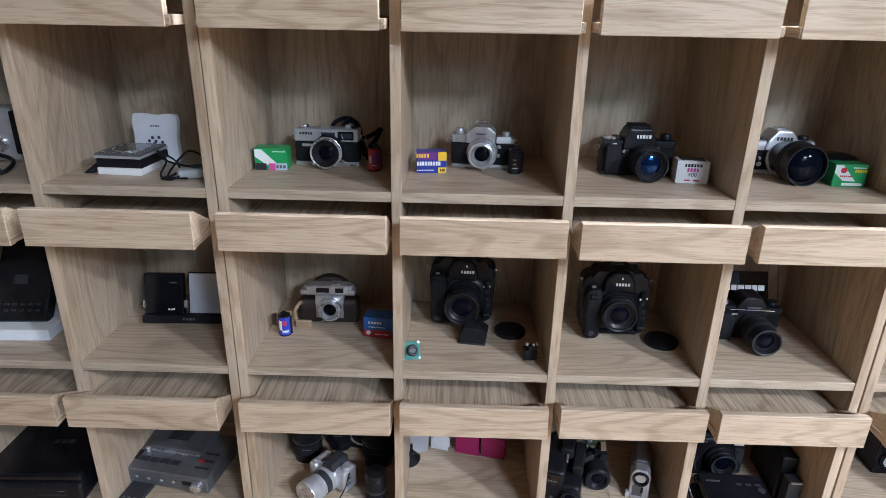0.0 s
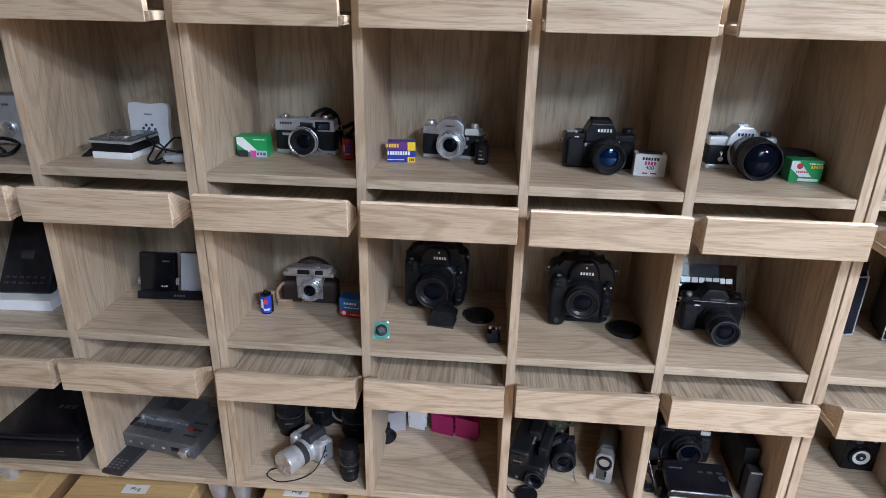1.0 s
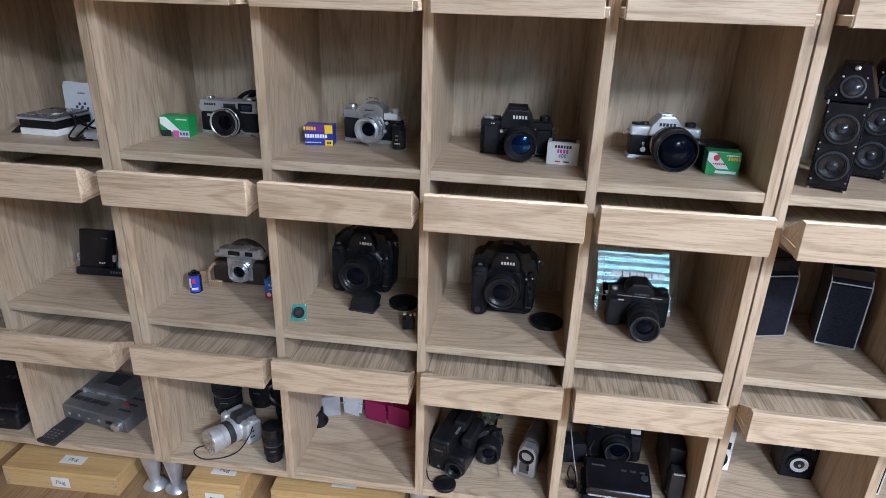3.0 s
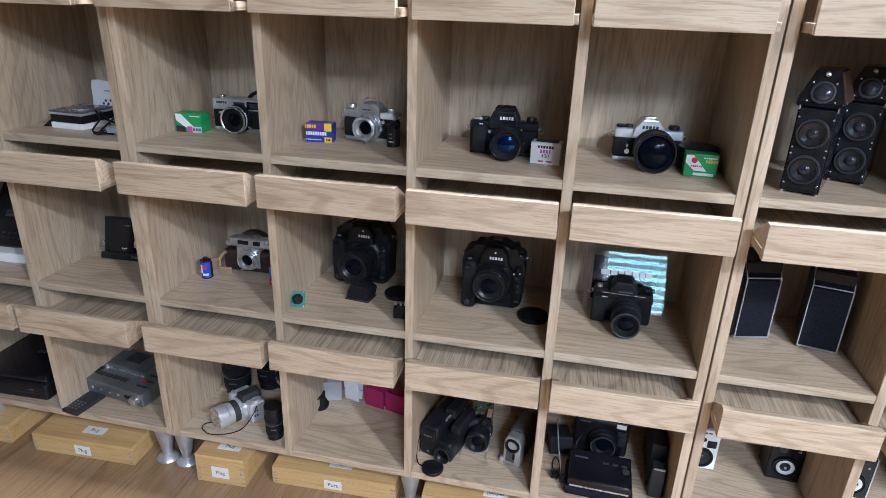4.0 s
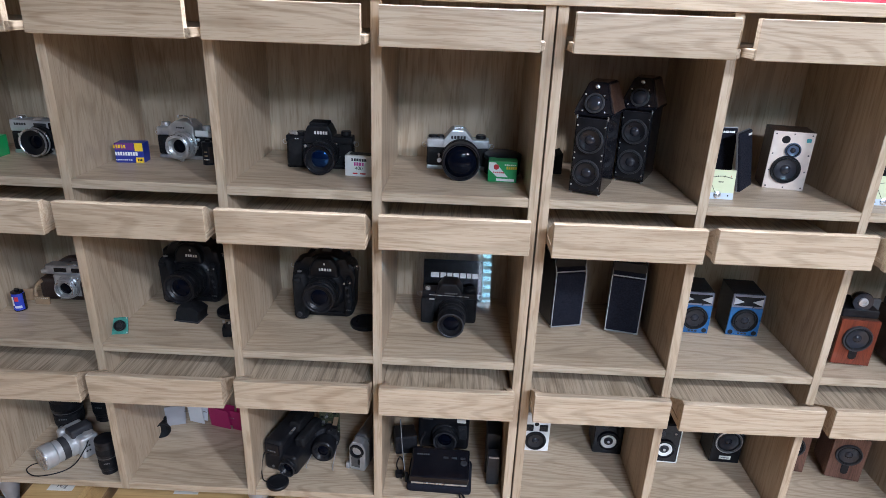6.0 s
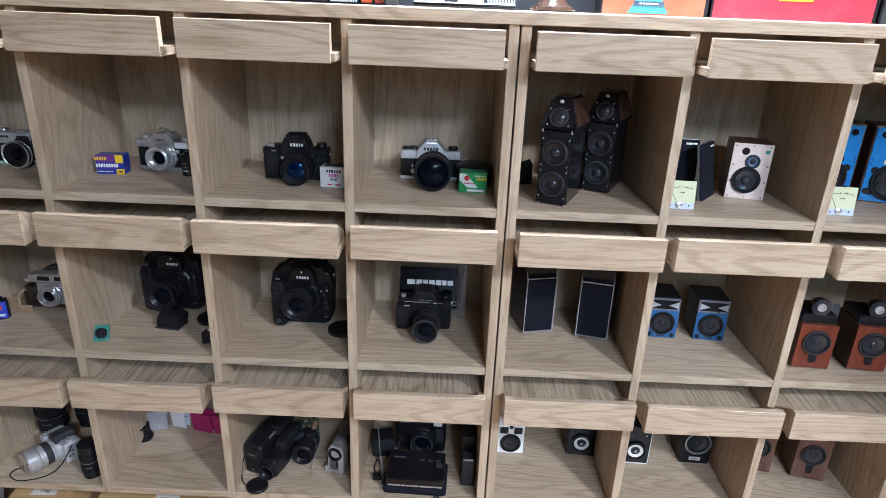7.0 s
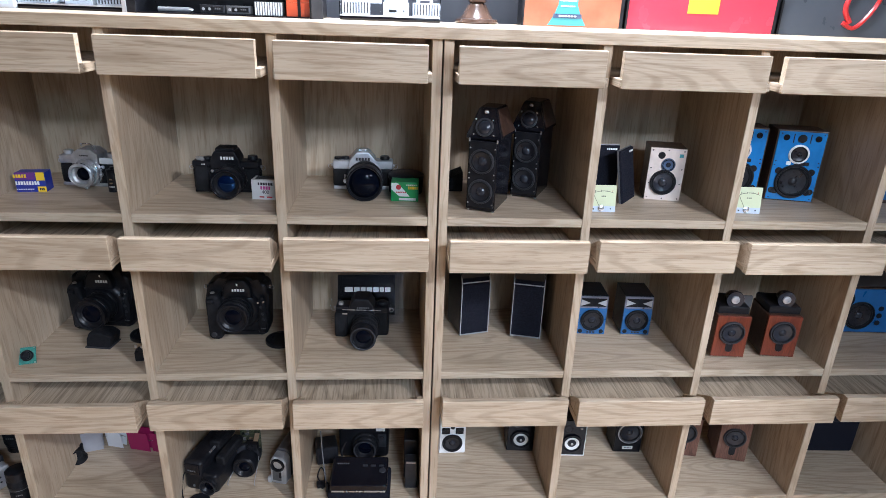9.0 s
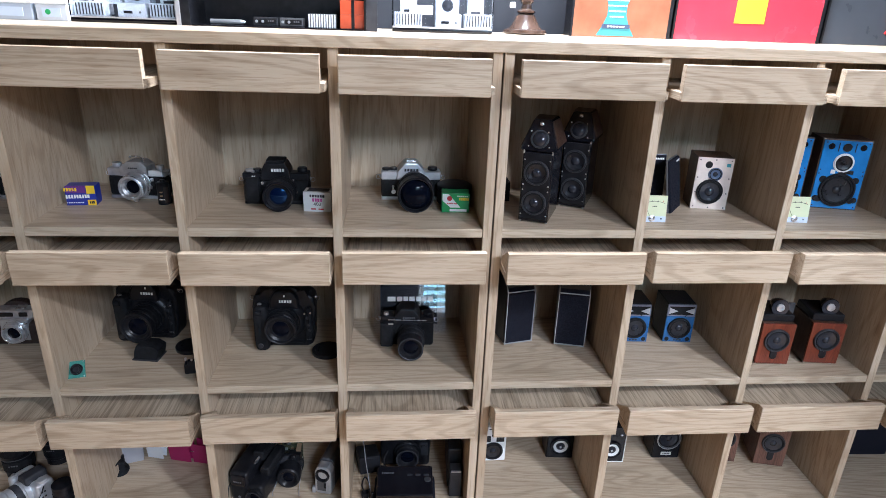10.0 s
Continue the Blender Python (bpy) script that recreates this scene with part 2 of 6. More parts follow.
# a window with a banded roller blind behind the camera
sky_glow = material("daylight_sky", (0.42, 0.80, 1.0), 1.0, emit=10.0)
blind_cloth = material("blind_cloth", (0.30, 0.36, 0.38), 0.8, spots=0.05, scale=60)
bnt = blind_cloth.node_tree
through_cloth = bnt.nodes.new("ShaderNodeBsdfTranslucent")
through_cloth.inputs["Color"].default_value = (0.16, 0.26, 0.28, 1)
both = bnt.nodes.new("ShaderNodeAddShader")
bnt.links.new(bnt.nodes["Principled BSDF"].outputs[0], both.inputs[0])
bnt.links.new(through_cloth.outputs[0], both.inputs[1])
bnt.links.new(both.outputs[0], bnt.nodes["Material Output"].inputs["Surface"])
frame_white = material("window_white", (0.75, 0.75, 0.73), 0.4, spots=0.03, scale=30)
slab("backdrop", ((WX0 + WX1) / 2, WY - 0.3, 1.85), (2.0, 0.02, 1.4), sky_glow)
win = tagged(new("window_1"), kind="structure")
for c, sz in (((WX0 + 0.02, WY, (WZ0 + WZ1) / 2), (0.04, 0.08, WZ1 - WZ0)), ((WX1 - 0.02, WY, (WZ0 + WZ1) / 2), (0.04, 0.08, WZ1 - WZ0)), (((WX0 + WX1) / 2, WY, WZ0 + 0.02), (WX1 - WX0 - 0.08, 0.08, 0.04)), (((WX0 + WX1) / 2, WY, WZ1 - 0.02), (WX1 - WX0 - 0.08, 0.08, 0.04))):
    boxed("window_frame", c, sz, frame_white, win)
for k in range(8):
    boxed("blind_band", ((WX0 + WX1) / 2, WY + 0.05, 1.79 + 0.073 * k), (WX1 - WX0 - 0.08, 0.003, 0.034), blind_cloth, win)

# housings for the three unseen lamps, the added fill included
panel_glow = material("lamp_diffuser", (1.0, 0.98, 0.95), 0.5, emit=6.0)
for lx, ly, lz, lsx, lsy, lw in LAMPS:
    lamp = thing("unseen_ceiling_light", pose(lx, ly, 2.42), "flat white ceiling light, placed out of view as key or fill", "ceiling light", "ceiling lights")
    boxed("housing", (0, 0, -0.018), (lsx + 0.03, lsy + 0.03, 0.036), frame_white, lamp)
    boxed("diffuser", (0, 0, -0.04), (lsx, lsy, 0.006), panel_glow, lamp)

# ---- the cabinets ----
T = 0.0178
Y0, Y1 = 1.05, 1.362
Z_TOP, Z_A, Z_B, Z_C = 1.204, 0.869, 0.514, 0.147
TOP_T = 0.022
# inner edges of the four bays of each cabinet, by position along the wall
BAYS_A = ((-1.523, -1.249), (-1.231, -0.958), (-0.940, -0.667), (-0.649, -0.3625))
BAYS_B = ((-0.325, -0.043), (-0.025, 0.252), (0.270, 0.543), (0.562, 0.836))
BAYS_C = ((0.875, 1.148), (1.166, 1.448), (1.465, 1.756), (1.774, 2.045))


def drawer(cab, x, inner, z, pull, shift, brackets):
    """A shallow tray pulled out: a front board that stands on a wider base."""
    d = new("drawer")
    d.parent = cab
    d.matrix_basis = pose(x + inner / 2 + shift, Y0 - pull, z)
    bm = bmesh.new()
    short = 0.003 if brackets else 0.012
    box(bm, (-short / 5, 0.0075, 0.032), (inner - short, 0.015, 0.064), 0.0008)
    part("front_board", bm, oak_x, d)
    for sx in (-1, 1) if brackets else ():
        bm = bmesh.new()
        xa = sx * (inner / 2 - 0.0025)
        xb = xa - sx * 0.012
        lo = [bm.verts.new((xa, yy, zz)) for yy, zz in ((0.0152, 0.0172), (0.0152, 0.063), (0.074, 0.030), (0.074, 0.0172))]
        hi = [bm.verts.new((xb, v.co.y, v.co.z)) for v in lo]
        bm.faces.new(lo)
        bm.faces.new(hi[::-1])
        for q in range(4):
            bm.faces.new((lo[q], hi[q], hi[(q + 1) % 4], lo[(q + 1) % 4]))
        part("side_bracket", bm, oak_x, d)
    bm = bmesh.new()
    box(bm, (0, 0.1275, 0.0095), (inner - 0.002, 0.25, 0.015), 0.0008)
    part("tray_base", bm, oak_y, d)


def cabinet(bays, label):
    cab = thing("shelf_cabinet", pose(0, 0, 0), label, "cabinet", "shelf cabinets along the wall")
    ym, dy = (Y0 + Y1) / 2, Y1 - Y0
    zm, dz = (0.129 + Z_TOP) / 2, Z_TOP - 0.129
    x0, x1 = bays[0][0] - T, bays[-1][1] + T
    for sx in (x0 + T / 2, x1 - T / 2):
        boxed("side_panel", (sx, ym, zm), (T, dy, dz), oak_z, cab)
    for (_, xr), (xl, _) in zip(bays, bays[1:]):
        boxed("divider", ((xr + xl) / 2, ym, zm), (xl - xr, dy - 0.002, dz), oak_z, cab)
    boxed("back_panel", ((x0 + x1) / 2, Y1 - 0.004, zm), (x1 - x0 - 2 * T, 0.006, dz), oak_z, cab)
    for xl, xr in bays:
        for z in (Z_A, Z_B, Z_C):
            boxed("shelf", ((xl + xr) / 2, ym - 0.002, z - T / 2), (xr - xl, dy - 0.008, T), oak_x, cab)
        for r, (z, pull) in enumerate(((Z_TOP - 0.072, 0.052), (0.783, 0.073), (0.4195, 0.070))):
            drawer(cab, xl, xr - xl, z, pull + random.uniform(-0.004, 0.004), random.uniform(-0.002, 0.002), r > 0)
    return cab


cab_a = cabinet(BAYS_A, "light oak laminate shelf unit with pulled-out shallow drawers")
cab_b = cabinet(BAYS_B, "light oak laminate shelf unit holding cameras, shallow drawers ajar")
cab_c = cabinet(BAYS_C, "light oak laminate shelf unit holding miniature loudspeakers")

top = thing("worktop", pose(0, 0, Z_TOP + TOP_T / 2), "long light oak board lying over the shelf units", "worktop")
boxed("board", (0.2545, 1.201, 0), (3.592, 0.318, TOP_T), oak_x, top)
boxed("edge_band", (0.2545, 1.0405, 0), (3.592, 0.003, TOP_T - 0.001), oak_x, top)


# ---- materials of the things ----
black = material("black_plastic", (0.006, 0.0065, 0.009), 0.36, spec=0.28, spots=0.25, scale=60, bump=0.15)
black_soft = material("black_rubber", (0.0065, 0.007, 0.009), 0.65, spec=0.2, spots=0.3, scale=90, bump=0.5, bump_scale=2200)
leather = material("black_leatherette", (0.006, 0.0065, 0.008), 0.5, spec=0.22, spots=0.3, scale=80, bump=0.9, bump_scale=1800)
gloss = material("gloss_black", (0.005, 0.005, 0.008), 0.12, spec=0.4, spots=0.2, scale=20)
navy_cloth = material("navy_cloth", (0.006, 0.007, 0.014), 0.8, spec=0.15, spots=0.35, scale=300, bump=0.6, bump_scale=3000)
chrome = material("satin_chrome", (0.66, 0.66, 0.68), 0.28, metal=0.85, spots=0.12, scale=50)
silver = material("silver_paint", (0.58, 0.59, 0.61), 0.36, metal=0.55, spots=0.1, scale=60, bump=0.1)
silver_old = material("worn_chrome", (0.56, 0.56, 0.57), 0.33, metal=0.7, spots=0.2, scale=70, bump=0.1)
grey_metal = material("grey_metal", (0.15, 0.155, 0.165), 0.38, metal=0.5, spots=0.15, scale=50, bump=0.15)
dark_grey = material("dark_grey_plastic", (0.028, 0.029, 0.034), 0.45, spec=0.35, spots=0.2, scale=50, bump=0.2)
white = material("white_paint", (0.80, 0.80, 0.79), 0.45, spots=0.05, scale=40)
white_card = material("white_card", (0.78, 0.79, 0.82), 0.6, spots=0.04, scale=30)
grey_card = material("grey_lid", (0.42, 0.42, 0.45), 0.4, spots=0.06, scale=30)
lens_glass = material("coated_lens_glass", (0.002, 0.003, 0.007), 0.04, spec=0.12)
blue_glass = material("blue_coated_glass", (0.001, 0.005, 0.025), 0.05, spec=1.0)
blue_glass.node_tree.nodes["Principled BSDF"].inputs["Specular Tint"].default_value = (0.2, 0.5, 1.0, 1)
smoke = material("smoked_window", (0.03, 0.04, 0.05), 0.08, coat=0.6)
ink_white = material("white_ink", (0.80, 0.80, 0.78), 0.5)
ink_black = material("black_ink", (0.02, 0.02, 0.025), 0.5)
ink_red = material("red_ink", (0.55, 0.03, 0.04), 0.5)
green = material("green_carton", (0.01, 0.30, 0.085), 0.35, spots=0.08, scale=30)
carton_white = material("white_carton", (0.78, 0.78, 0.76), 0.4, spots=0.04, scale=30)
carton_blue = material("blue_carton", (0.014, 0.032, 0.27), 0.35, spots=0.1, scale=30)
yellow = material("yellow_ink", (0.80, 0.52, 0.03), 0.4)
purple = material("purple_ink", (0.13, 0.03, 0.20), 0.4)
pink = material("pink_ink", (0.62, 0.08, 0.32), 0.4)
red = material("red_plastic", (0.50, 0.02, 0.02), 0.35, spots=0.15, scale=60)
blue_can = material("blue_can", (0.03, 0.06, 0.46), 0.25, spots=0.15, scale=60)
carton_red = material("red_carton", (0.45, 0.03, 0.03), 0.4)
carton_sky = material("sky_blue_carton", (0.02, 0.13, 0.42), 0.4, spots=0.08, scale=30)
brown = material("brown_leather", (0.024, 0.012, 0.009), 0.5, spots=0.3, scale=50, bump=0.6, bump_scale=1500)
tan = material("tan_leather", (0.30, 0.20, 0.12), 0.6, spots=0.2, scale=50, bump=0.5, bump_scale=1500)
pcb_green = material("green_circuit_board", (0.02, 0.19, 0.15), 0.6, spots=0.25, scale=200)
pcb_dark = material("brown_circuit_board", (0.07, 0.075, 0.04), 0.4, spots=0.7, scale=260)
magenta = material("magenta_card", (0.36, 0.012, 0.10), 0.5, spots=0.06, scale=30)
paper_yellow = material("pale_yellow_dial", (0.60, 0.64, 0.42), 0.5, spots=0.04, scale=30)
paper_blue = material("pale_blue_paper", (0.50, 0.58, 0.68), 0.5)
spk_blue = material("bright_blue_baffle", (0.010, 0.19, 0.50), 0.2, spots=0.12, scale=40)
spk_navy = material("deep_blue_baffle", (0.008, 0.095, 0.26), 0.3, spots=0.12, scale=40)
walnut = wood("walnut_veneer", "z", (0.032, 0.015, 0.010), (0.058, 0.030, 0.020), (0.088, 0.048, 0.031), across=80, along=6, rough=0.4)
cherry = wood("cherry_veneer", "z", (0.115, 0.020, 0.010), (0.165, 0.030, 0.014), (0.21, 0.042, 0.020), across=90, along=6, rough=0.32)
rosewood = wood("rosewood_veneer", "z", (0.085, 0.035, 0.024), (0.14, 0.062, 0.042), (0.19, 0.09, 0.062), across=90, along=6, rough=0.4)
pale_baffle = material("pale_wood_baffle", (0.68, 0.58, 0.52), 0.45, spots=0.08, scale=60)
cone_black = material("black_paper_cone", (0.008, 0.008, 0.012), 0.3, spots=0.3, scale=120, bump=0.2)
cone_gloss = material("glossy_cone", (0.020, 0.022, 0.030), 0.16, spots=0.2, scale=60)
cone_blue = material("blue_grey_cone", (0.05, 0.08, 0.14), 0.3, spots=0.2, scale=60)
trim_grey = material("pale_grey_trim", (0.40, 0.41, 0.43), 0.4, spots=0.06, scale=40)
tape_white = material("white_label", (0.78, 0.77, 0.72), 0.6, spots=0.06, scale=40)
steel = material("brushed_steel", (0.60, 0.61, 0.64), 0.34, metal=0.7, spots=0.12, scale=30)
dark_wood = material("dark_turned_wood", (0.055, 0.03, 0.02), 0.22, spots=0.4, scale=40, coat=0.5)
gift_red = material("bright_red_board", (0.66, 0.045, 0.075), 0.25, spots=0.05, scale=20, coat=0.3)
gift_slate = material("slate_board", (0.06, 0.07, 0.085), 0.3, spots=0.1, scale=20)
guitar_brown = material("guitar_brown", (0.36, 0.14, 0.075), 0.25, spots=0.25, scale=12, coat=0.3)
teal = material("teal_print", (0.05, 0.30, 0.33), 0.35)
orange_red = material("orange_red_box", (0.55, 0.075, 0.025), 0.4, spots=0.12, scale=30)
plaque_clear = material("clear_acrylic_polished", (0.96, 0.98, 0.99), 0.0, glass=1.0, ior=1.52)
mirror_black = material("polished_black", (0.003, 0.003, 0.004), 0.05, spec=0.1)
bright_white = material("bright_white_ink", (0.93, 0.92, 0.88), 0.4)
clear = material("clear_acrylic", (0.96, 0.98, 0.99), 0.03, glass=1.0)
tray_tint = material("frosted_plastic", (0.40, 0.45, 0.52), 0.35, spots=0.06, scale=20)


# ---- short forms for building things ----
def B(c, s, bev=0.001, seg=2, rot=None):
    return lambda bm: box(bm, c, s, bev, seg, rot)


def C(c, r, h, axis="z", bev=0.0008, seg=24, rot=None):
    return lambda bm: cyl(bm, c, r, h, axis, bev, seg, rot)


def LA(c, profile, axis="y", seg=32, rot=None):
    return lambda bm: lathe(bm, c, profile, axis, seg, rot)


def PR(pts, y0, y1, bev=0.0, seg=2):
    return lambda bm: prism(bm, pts, y0, y1, bev, seg)


def TU(pts, r, seg=8):
    return lambda bm: tube(bm, pts, r, seg)


def P(name, mat, parent, *shapes, label=""):
    bm = bmesh.new()
    for s in shapes:
        s(bm)
    return part(name, bm, mat, parent, label)


def bars(parent, x, y, z, w, h, n, mat=ink_white, name="lettering", lean=None):
    """Plain bars in place of writing: n small blocks of unequal width in a row."""
    bm = bmesh.new()
    step = w / n
    for k in range(n):
        ww = step * (0.62 + 0.18 * ((k * 7) % 3) / 2)
        box(bm, (x - w / 2 + (k + 0.5) * step, y, z), (ww, 0.0006, h))
    ob = part(name, bm, mat, parent)
    if lean is not None:
        ob.matrix_basis = lean
    return ob


def words(parent, body, m, size, mat, name="lettering"):
    """Written words with the built-in font, as a flat mesh."""
    cu = bpy.data.curves.new("words", "FONT")
    cu.body, cu.size, cu.align_x, cu.align_y, cu.extrude = body, size, "CENTER", "CENTER", 0.0001
    src = bpy.data.objects.new("words", cu)
    me = bpy.data.meshes.new_from_object(src)
    bpy.data.objects.remove(src)
    me.materials.append(mat)
    ob = new(name, me)
    ob.parent = parent
    ob.matrix_basis = m
    return ob


def lens(parent, x, z, y0, rings, glass_r, mat=black, glass=lens_glass, rim=None, rim_r=0.0):
    """A camera lens: stepped barrel rings (radius, length), a sunk front glass and a rim."""
    prof, h = [], 0.0
    for r, length in rings:
        prof += [(r - 0.0006, h), (r, h + 0.0006), (r, h + length - 0.0006), (r - 0.0006, h + length)]
        h += length
    r = rings[-1][0]
    prof += [(r * 0.92, h), (r * 0.88, h - 0.004), (r * 0.82, h - 0.004), (glass_r * 0.98, h - 0.008), (glass_r * 0.9, h - 0.008), (glass_r * 0.8, h - 0.011), (0, h - 0.011)]
    glass_r *= 0.8
    ln = P("lens", mat, parent, LA((x, y0, z), prof))
    P("front_glass", glass, ln, LA((x, y0 - h + 0.0105, z), [(glass_r, 0), (glass_r * 0.75, 0.0018), (glass_r * 0.4, 0.0028), (0, 0.0032)]))
    for k, (rr, length) in enumerate(rings[:-1]):
        yy = y0 - sum(q[1] for q in rings[:k + 1]) + length * 0.5
        P("grip_ring", black_soft if mat is not silver_old else chrome, ln, LA((x, yy + length * 0.25, z), [(rr + 0.0004, 0), (rr + 0.001, 0.0004), (rr + 0.001, length * 0.5), (rr + 0.0004, length * 0.5 + 0.0004)]))
    if rim:
        rr = rim_r or r
        P("rim", rim, ln, LA((x, y0 - h + 0.0015, z), [(rr + 0.0002, -0.001), (rr + 0.0008, 0), (rr + 0.0008, 0.0016), (rr * 0.95, 0.002), (rr * 0.9, 0.001)]))
    return ln


def knob(parent, name, x, y, z, r, h, mat):
    return P(name, mat, parent, LA((x, y, z), [(r * 0.9, 0), (r, 0.0006), (r, h * 0.75), (r * 0.9, h), (0, h)], "z", 20))


def carton(x, y, z, rz, w, h, d, mat, label, group="film cartons on the shelves"):
    t = thing("film_carton", pose(x, y, z, 0, 0, rz), label, "film box", group)
    P("carton", mat, t, B((0, d / 2, h / 2), (w, d, h), 0.0008))
    return t


def canister(x, y, z, mat, label, cap=black, lean=0, art=()):
    t = thing("film_canister", pose(x, y, z, 0, 0, lean), label, "film canister", "film canisters on the shelves")
    P("can", mat, t, LA((0, 0, 0), [(0.0115, 0.001), (0.0125, 0.002), (0.0125, 0.042), (0.0115, 0.043)], "z"))
    P("cap", cap, t, LA((0, 0, 0.043), [(0.0128, 0), (0.0128, 0.003), (0.011, 0.004), (0.005, 0.004), (0.005, 0.009), (0, 0.009)], "z"))
    P("cap", cap, t, LA((0, 0, 0), [(0.0128, 0.0), (0.0128, 0.0025), (0.011, 0.003)], "z"))
    P("lip", cap, t, B((0.0135, -0.002, 0.022), (0.004, 0.006, 0.04), 0.001))
    for inks, za, zb, a0, a1 in art:
        # a printed patch wrapped round the can, from angle a0 to a1
        bm = bmesh.new()
        n = 8
        row = [[bm.verts.new((0.0127 * math.sin(radians(a0 + (a1 - a0) * k / n)), -0.0127 * math.cos(radians(a0 + (a1 - a0) * k / n)), zz)) for k in range(n + 1)] for zz in (za, zb)]
        for k in range(n):
            bm.faces.new((row[0][k], row[0][k + 1], row[1][k + 1], row[1][k]))
        part("printed_patch", bm, inks, t)
    bars(t, 0, -0.0131, 0.012, 0.012, 0.002, 4)
    return t


def lens_cap(x, y, z, r, tilt=0, rz=0):
    t = thing("round_cap", pose(x, y, z, tilt, 0, rz), "round black plastic lens cap lying on the shelf", "lens cap", "lens caps on the shelves")
    P("cap", black, t, LA((0, 0, 0), [(r, 0), (r + 0.0005, 0.001), (r + 0.0005, 0.008), (r - 0.001, 0.0095), (r * 0.8, 0.0095), (r * 0.78, 0.0085), (0, 0.0085)], "z", 36))
    P("grip", black_soft, t, B((r * 0.55, 0, 0.0095), (0.004, r * 0.5, 0.002), 0.0005), label="ribbed pinch grip")
    P("grip", black_soft, t, B((-r * 0.55, 0, 0.0095), (0.004, r * 0.5, 0.002), 0.0005), label="ribbed pinch grip")
    return t


def lugs(t, w, y, z):
    for s in (-1, 1):
        P("strap_lug", chrome, t, C((s * w / 2 - (0.004 if s < 0 else 0), y, z), 0.003, 0.004, "x", 0.0003, 12), LA((s * (w / 2 + 0.006), y, z - 0.003), [(0.005, -0.0007), (0.0057, 0), (0.005, 0.0007), (0.0043, 0), (0.005, -0.0007)], "y", 16))


# ---- top row: cassette and disc players in the cabinet beside ----
def disc_player():
    t = thing("portable_disc_player", pose(-0.546, 1.121, Z_A, 0, 0, -4) @ Matrix.Diagonal((0.71, 0.8, 0.96, 1)), "silver portable disc player stacked on a flat white case", "disc player")
    P("white_case", white, t, B((0, 0.06, 0.007), (0.118, 0.12, 0.014), 0.003))
    P("lower_body", black, t, B((0.002, 0.062, 0.023), (0.122, 0.122, 0.018), 0.004))
    P("upper_body", silver, t, B((0, 0.062, 0.0345), (0.126, 0.126, 0.005), 0.002))
    lid = P("lid", grey_metal, t, B((0, 0.062, 0.039), (0.122, 0.122, 0.004), 0.0018))
    P("disc_window", smoke, lid, LA((0.0, 0.066, 0.041), [(0.043, 0), (0.042, 0.0016), (0.012, 0.002), (0, 0.002)], "z", 40))
    P("window_ring", chrome, lid, LA((0.0, 0.066, 0.041), [(0.0435, 0), (0.0455, 0.0005), (0.0455, 0.002), (0.0435, 0.0022)], "z", 40))
    for k in range(4):
        P("button", chrome, lid, B((-0.045 + 0.028 * k, 0.01, 0.0418), (0.014, 0.005, 0.0018), 0.0008))
    P("corner_button", chrome, lid, C((0.05, 0.11, 0.041), 0.005, 0.002))
    r = thing("wired_remote", pose(-0.418, 1.118, Z_A, 0, 0, 18), "chrome wired remote with a tangle of black cable", "remote control")
    P("body", silver, r, B((0.016, -0.006, 0.010), (0.066, 0.022, 0.018), 0.007, 3))
    P("clip", black, r, B((0.024, -0.002, 0.021), (0.034, 0.014, 0.004), 0.0015))
    P("cable", black, r, TU([(-0.02, 0, 0.009), (-0.034, -0.005, 0.004), (-0.03, 0.02, 0.012), (-0.012, 0.04, 0.03), (0.004, 0.03, 0.042), (0.02, 0.05, 0.03), (0.03, 0.06, 0.012), (0.0, 0.07, 0.004), (-0.04, 0.055, 0.02), (-0.05, 0.03, 0.045), (-0.035, 0.012, 0.03), (-0.045, -0.01, 0.008), (-0.02, -0.014, 0.004), (0.0, -0.018, 0.003)], 0.0019))
    P("cable", black, r, TU([(-0.03, 0.01, 0.002), (-0.045, -0.008, 0.003), (-0.026, -0.02, 0.003), (-0.012, -0.012, 0.01), (-0.02, 0.02, 0.026), (-0.045, 0.04, 0.04)], 0.0017))
    f = thing("flat_pouch", pose(-0.606, 1.155, Z_A, 0, -38, 12), "dark grey soft pouch leaning beside the disc player", "pouch")
    P("pouch", black_soft, f, B((0.005, 0.02, 0.004), (0.045, 0.085, 0.01), 0.004, 3))
    P("flap", navy_cloth, f, B((-0.001, 0.02, 0.0095), (0.026, 0.08, 0.002), 0.001))


disc_player()


def wavy_plate():
    """White case with hollowed sides, standing against the back."""
    t = thing("white_case", pose(-0.526, 1.232, Z_A, -7, 0, -3) @ Matrix.Scale(0.95, 4), "white glossy plastic case with curved sides, standing upright", "case")
    pts = []
    for k in range(40):
        a = 2 * math.pi * k / 40
        r = 0.048 * (1 + 0.06 * math.cos(4 * a + math.pi)) / max(abs(math.cos(a)), abs(math.sin(a))) ** 0.75
        pts.append((r * math.cos(a), 0.048 + r * math.sin(a) * 1.05))
    P("shell", white_card, t, PR(pts, 0, 0.012, 0.003))
    for dx, dz in ((-0.014, 0.0), (-0.007, 0.007), (0.0, 0.0), (0.007, 0.008), (0.014, -0.002), (-0.003, -0.005)):
        P("printed_dot", cone_blue, t, C((dx, 0.0004, 0.042 + dz), 0.0035, 0.0008, "y", 0.0001, 12))
    bars(t, 0, -0.0003, 0.073, 0.02, 0.003, 4, grey_metal)


wavy_plate()


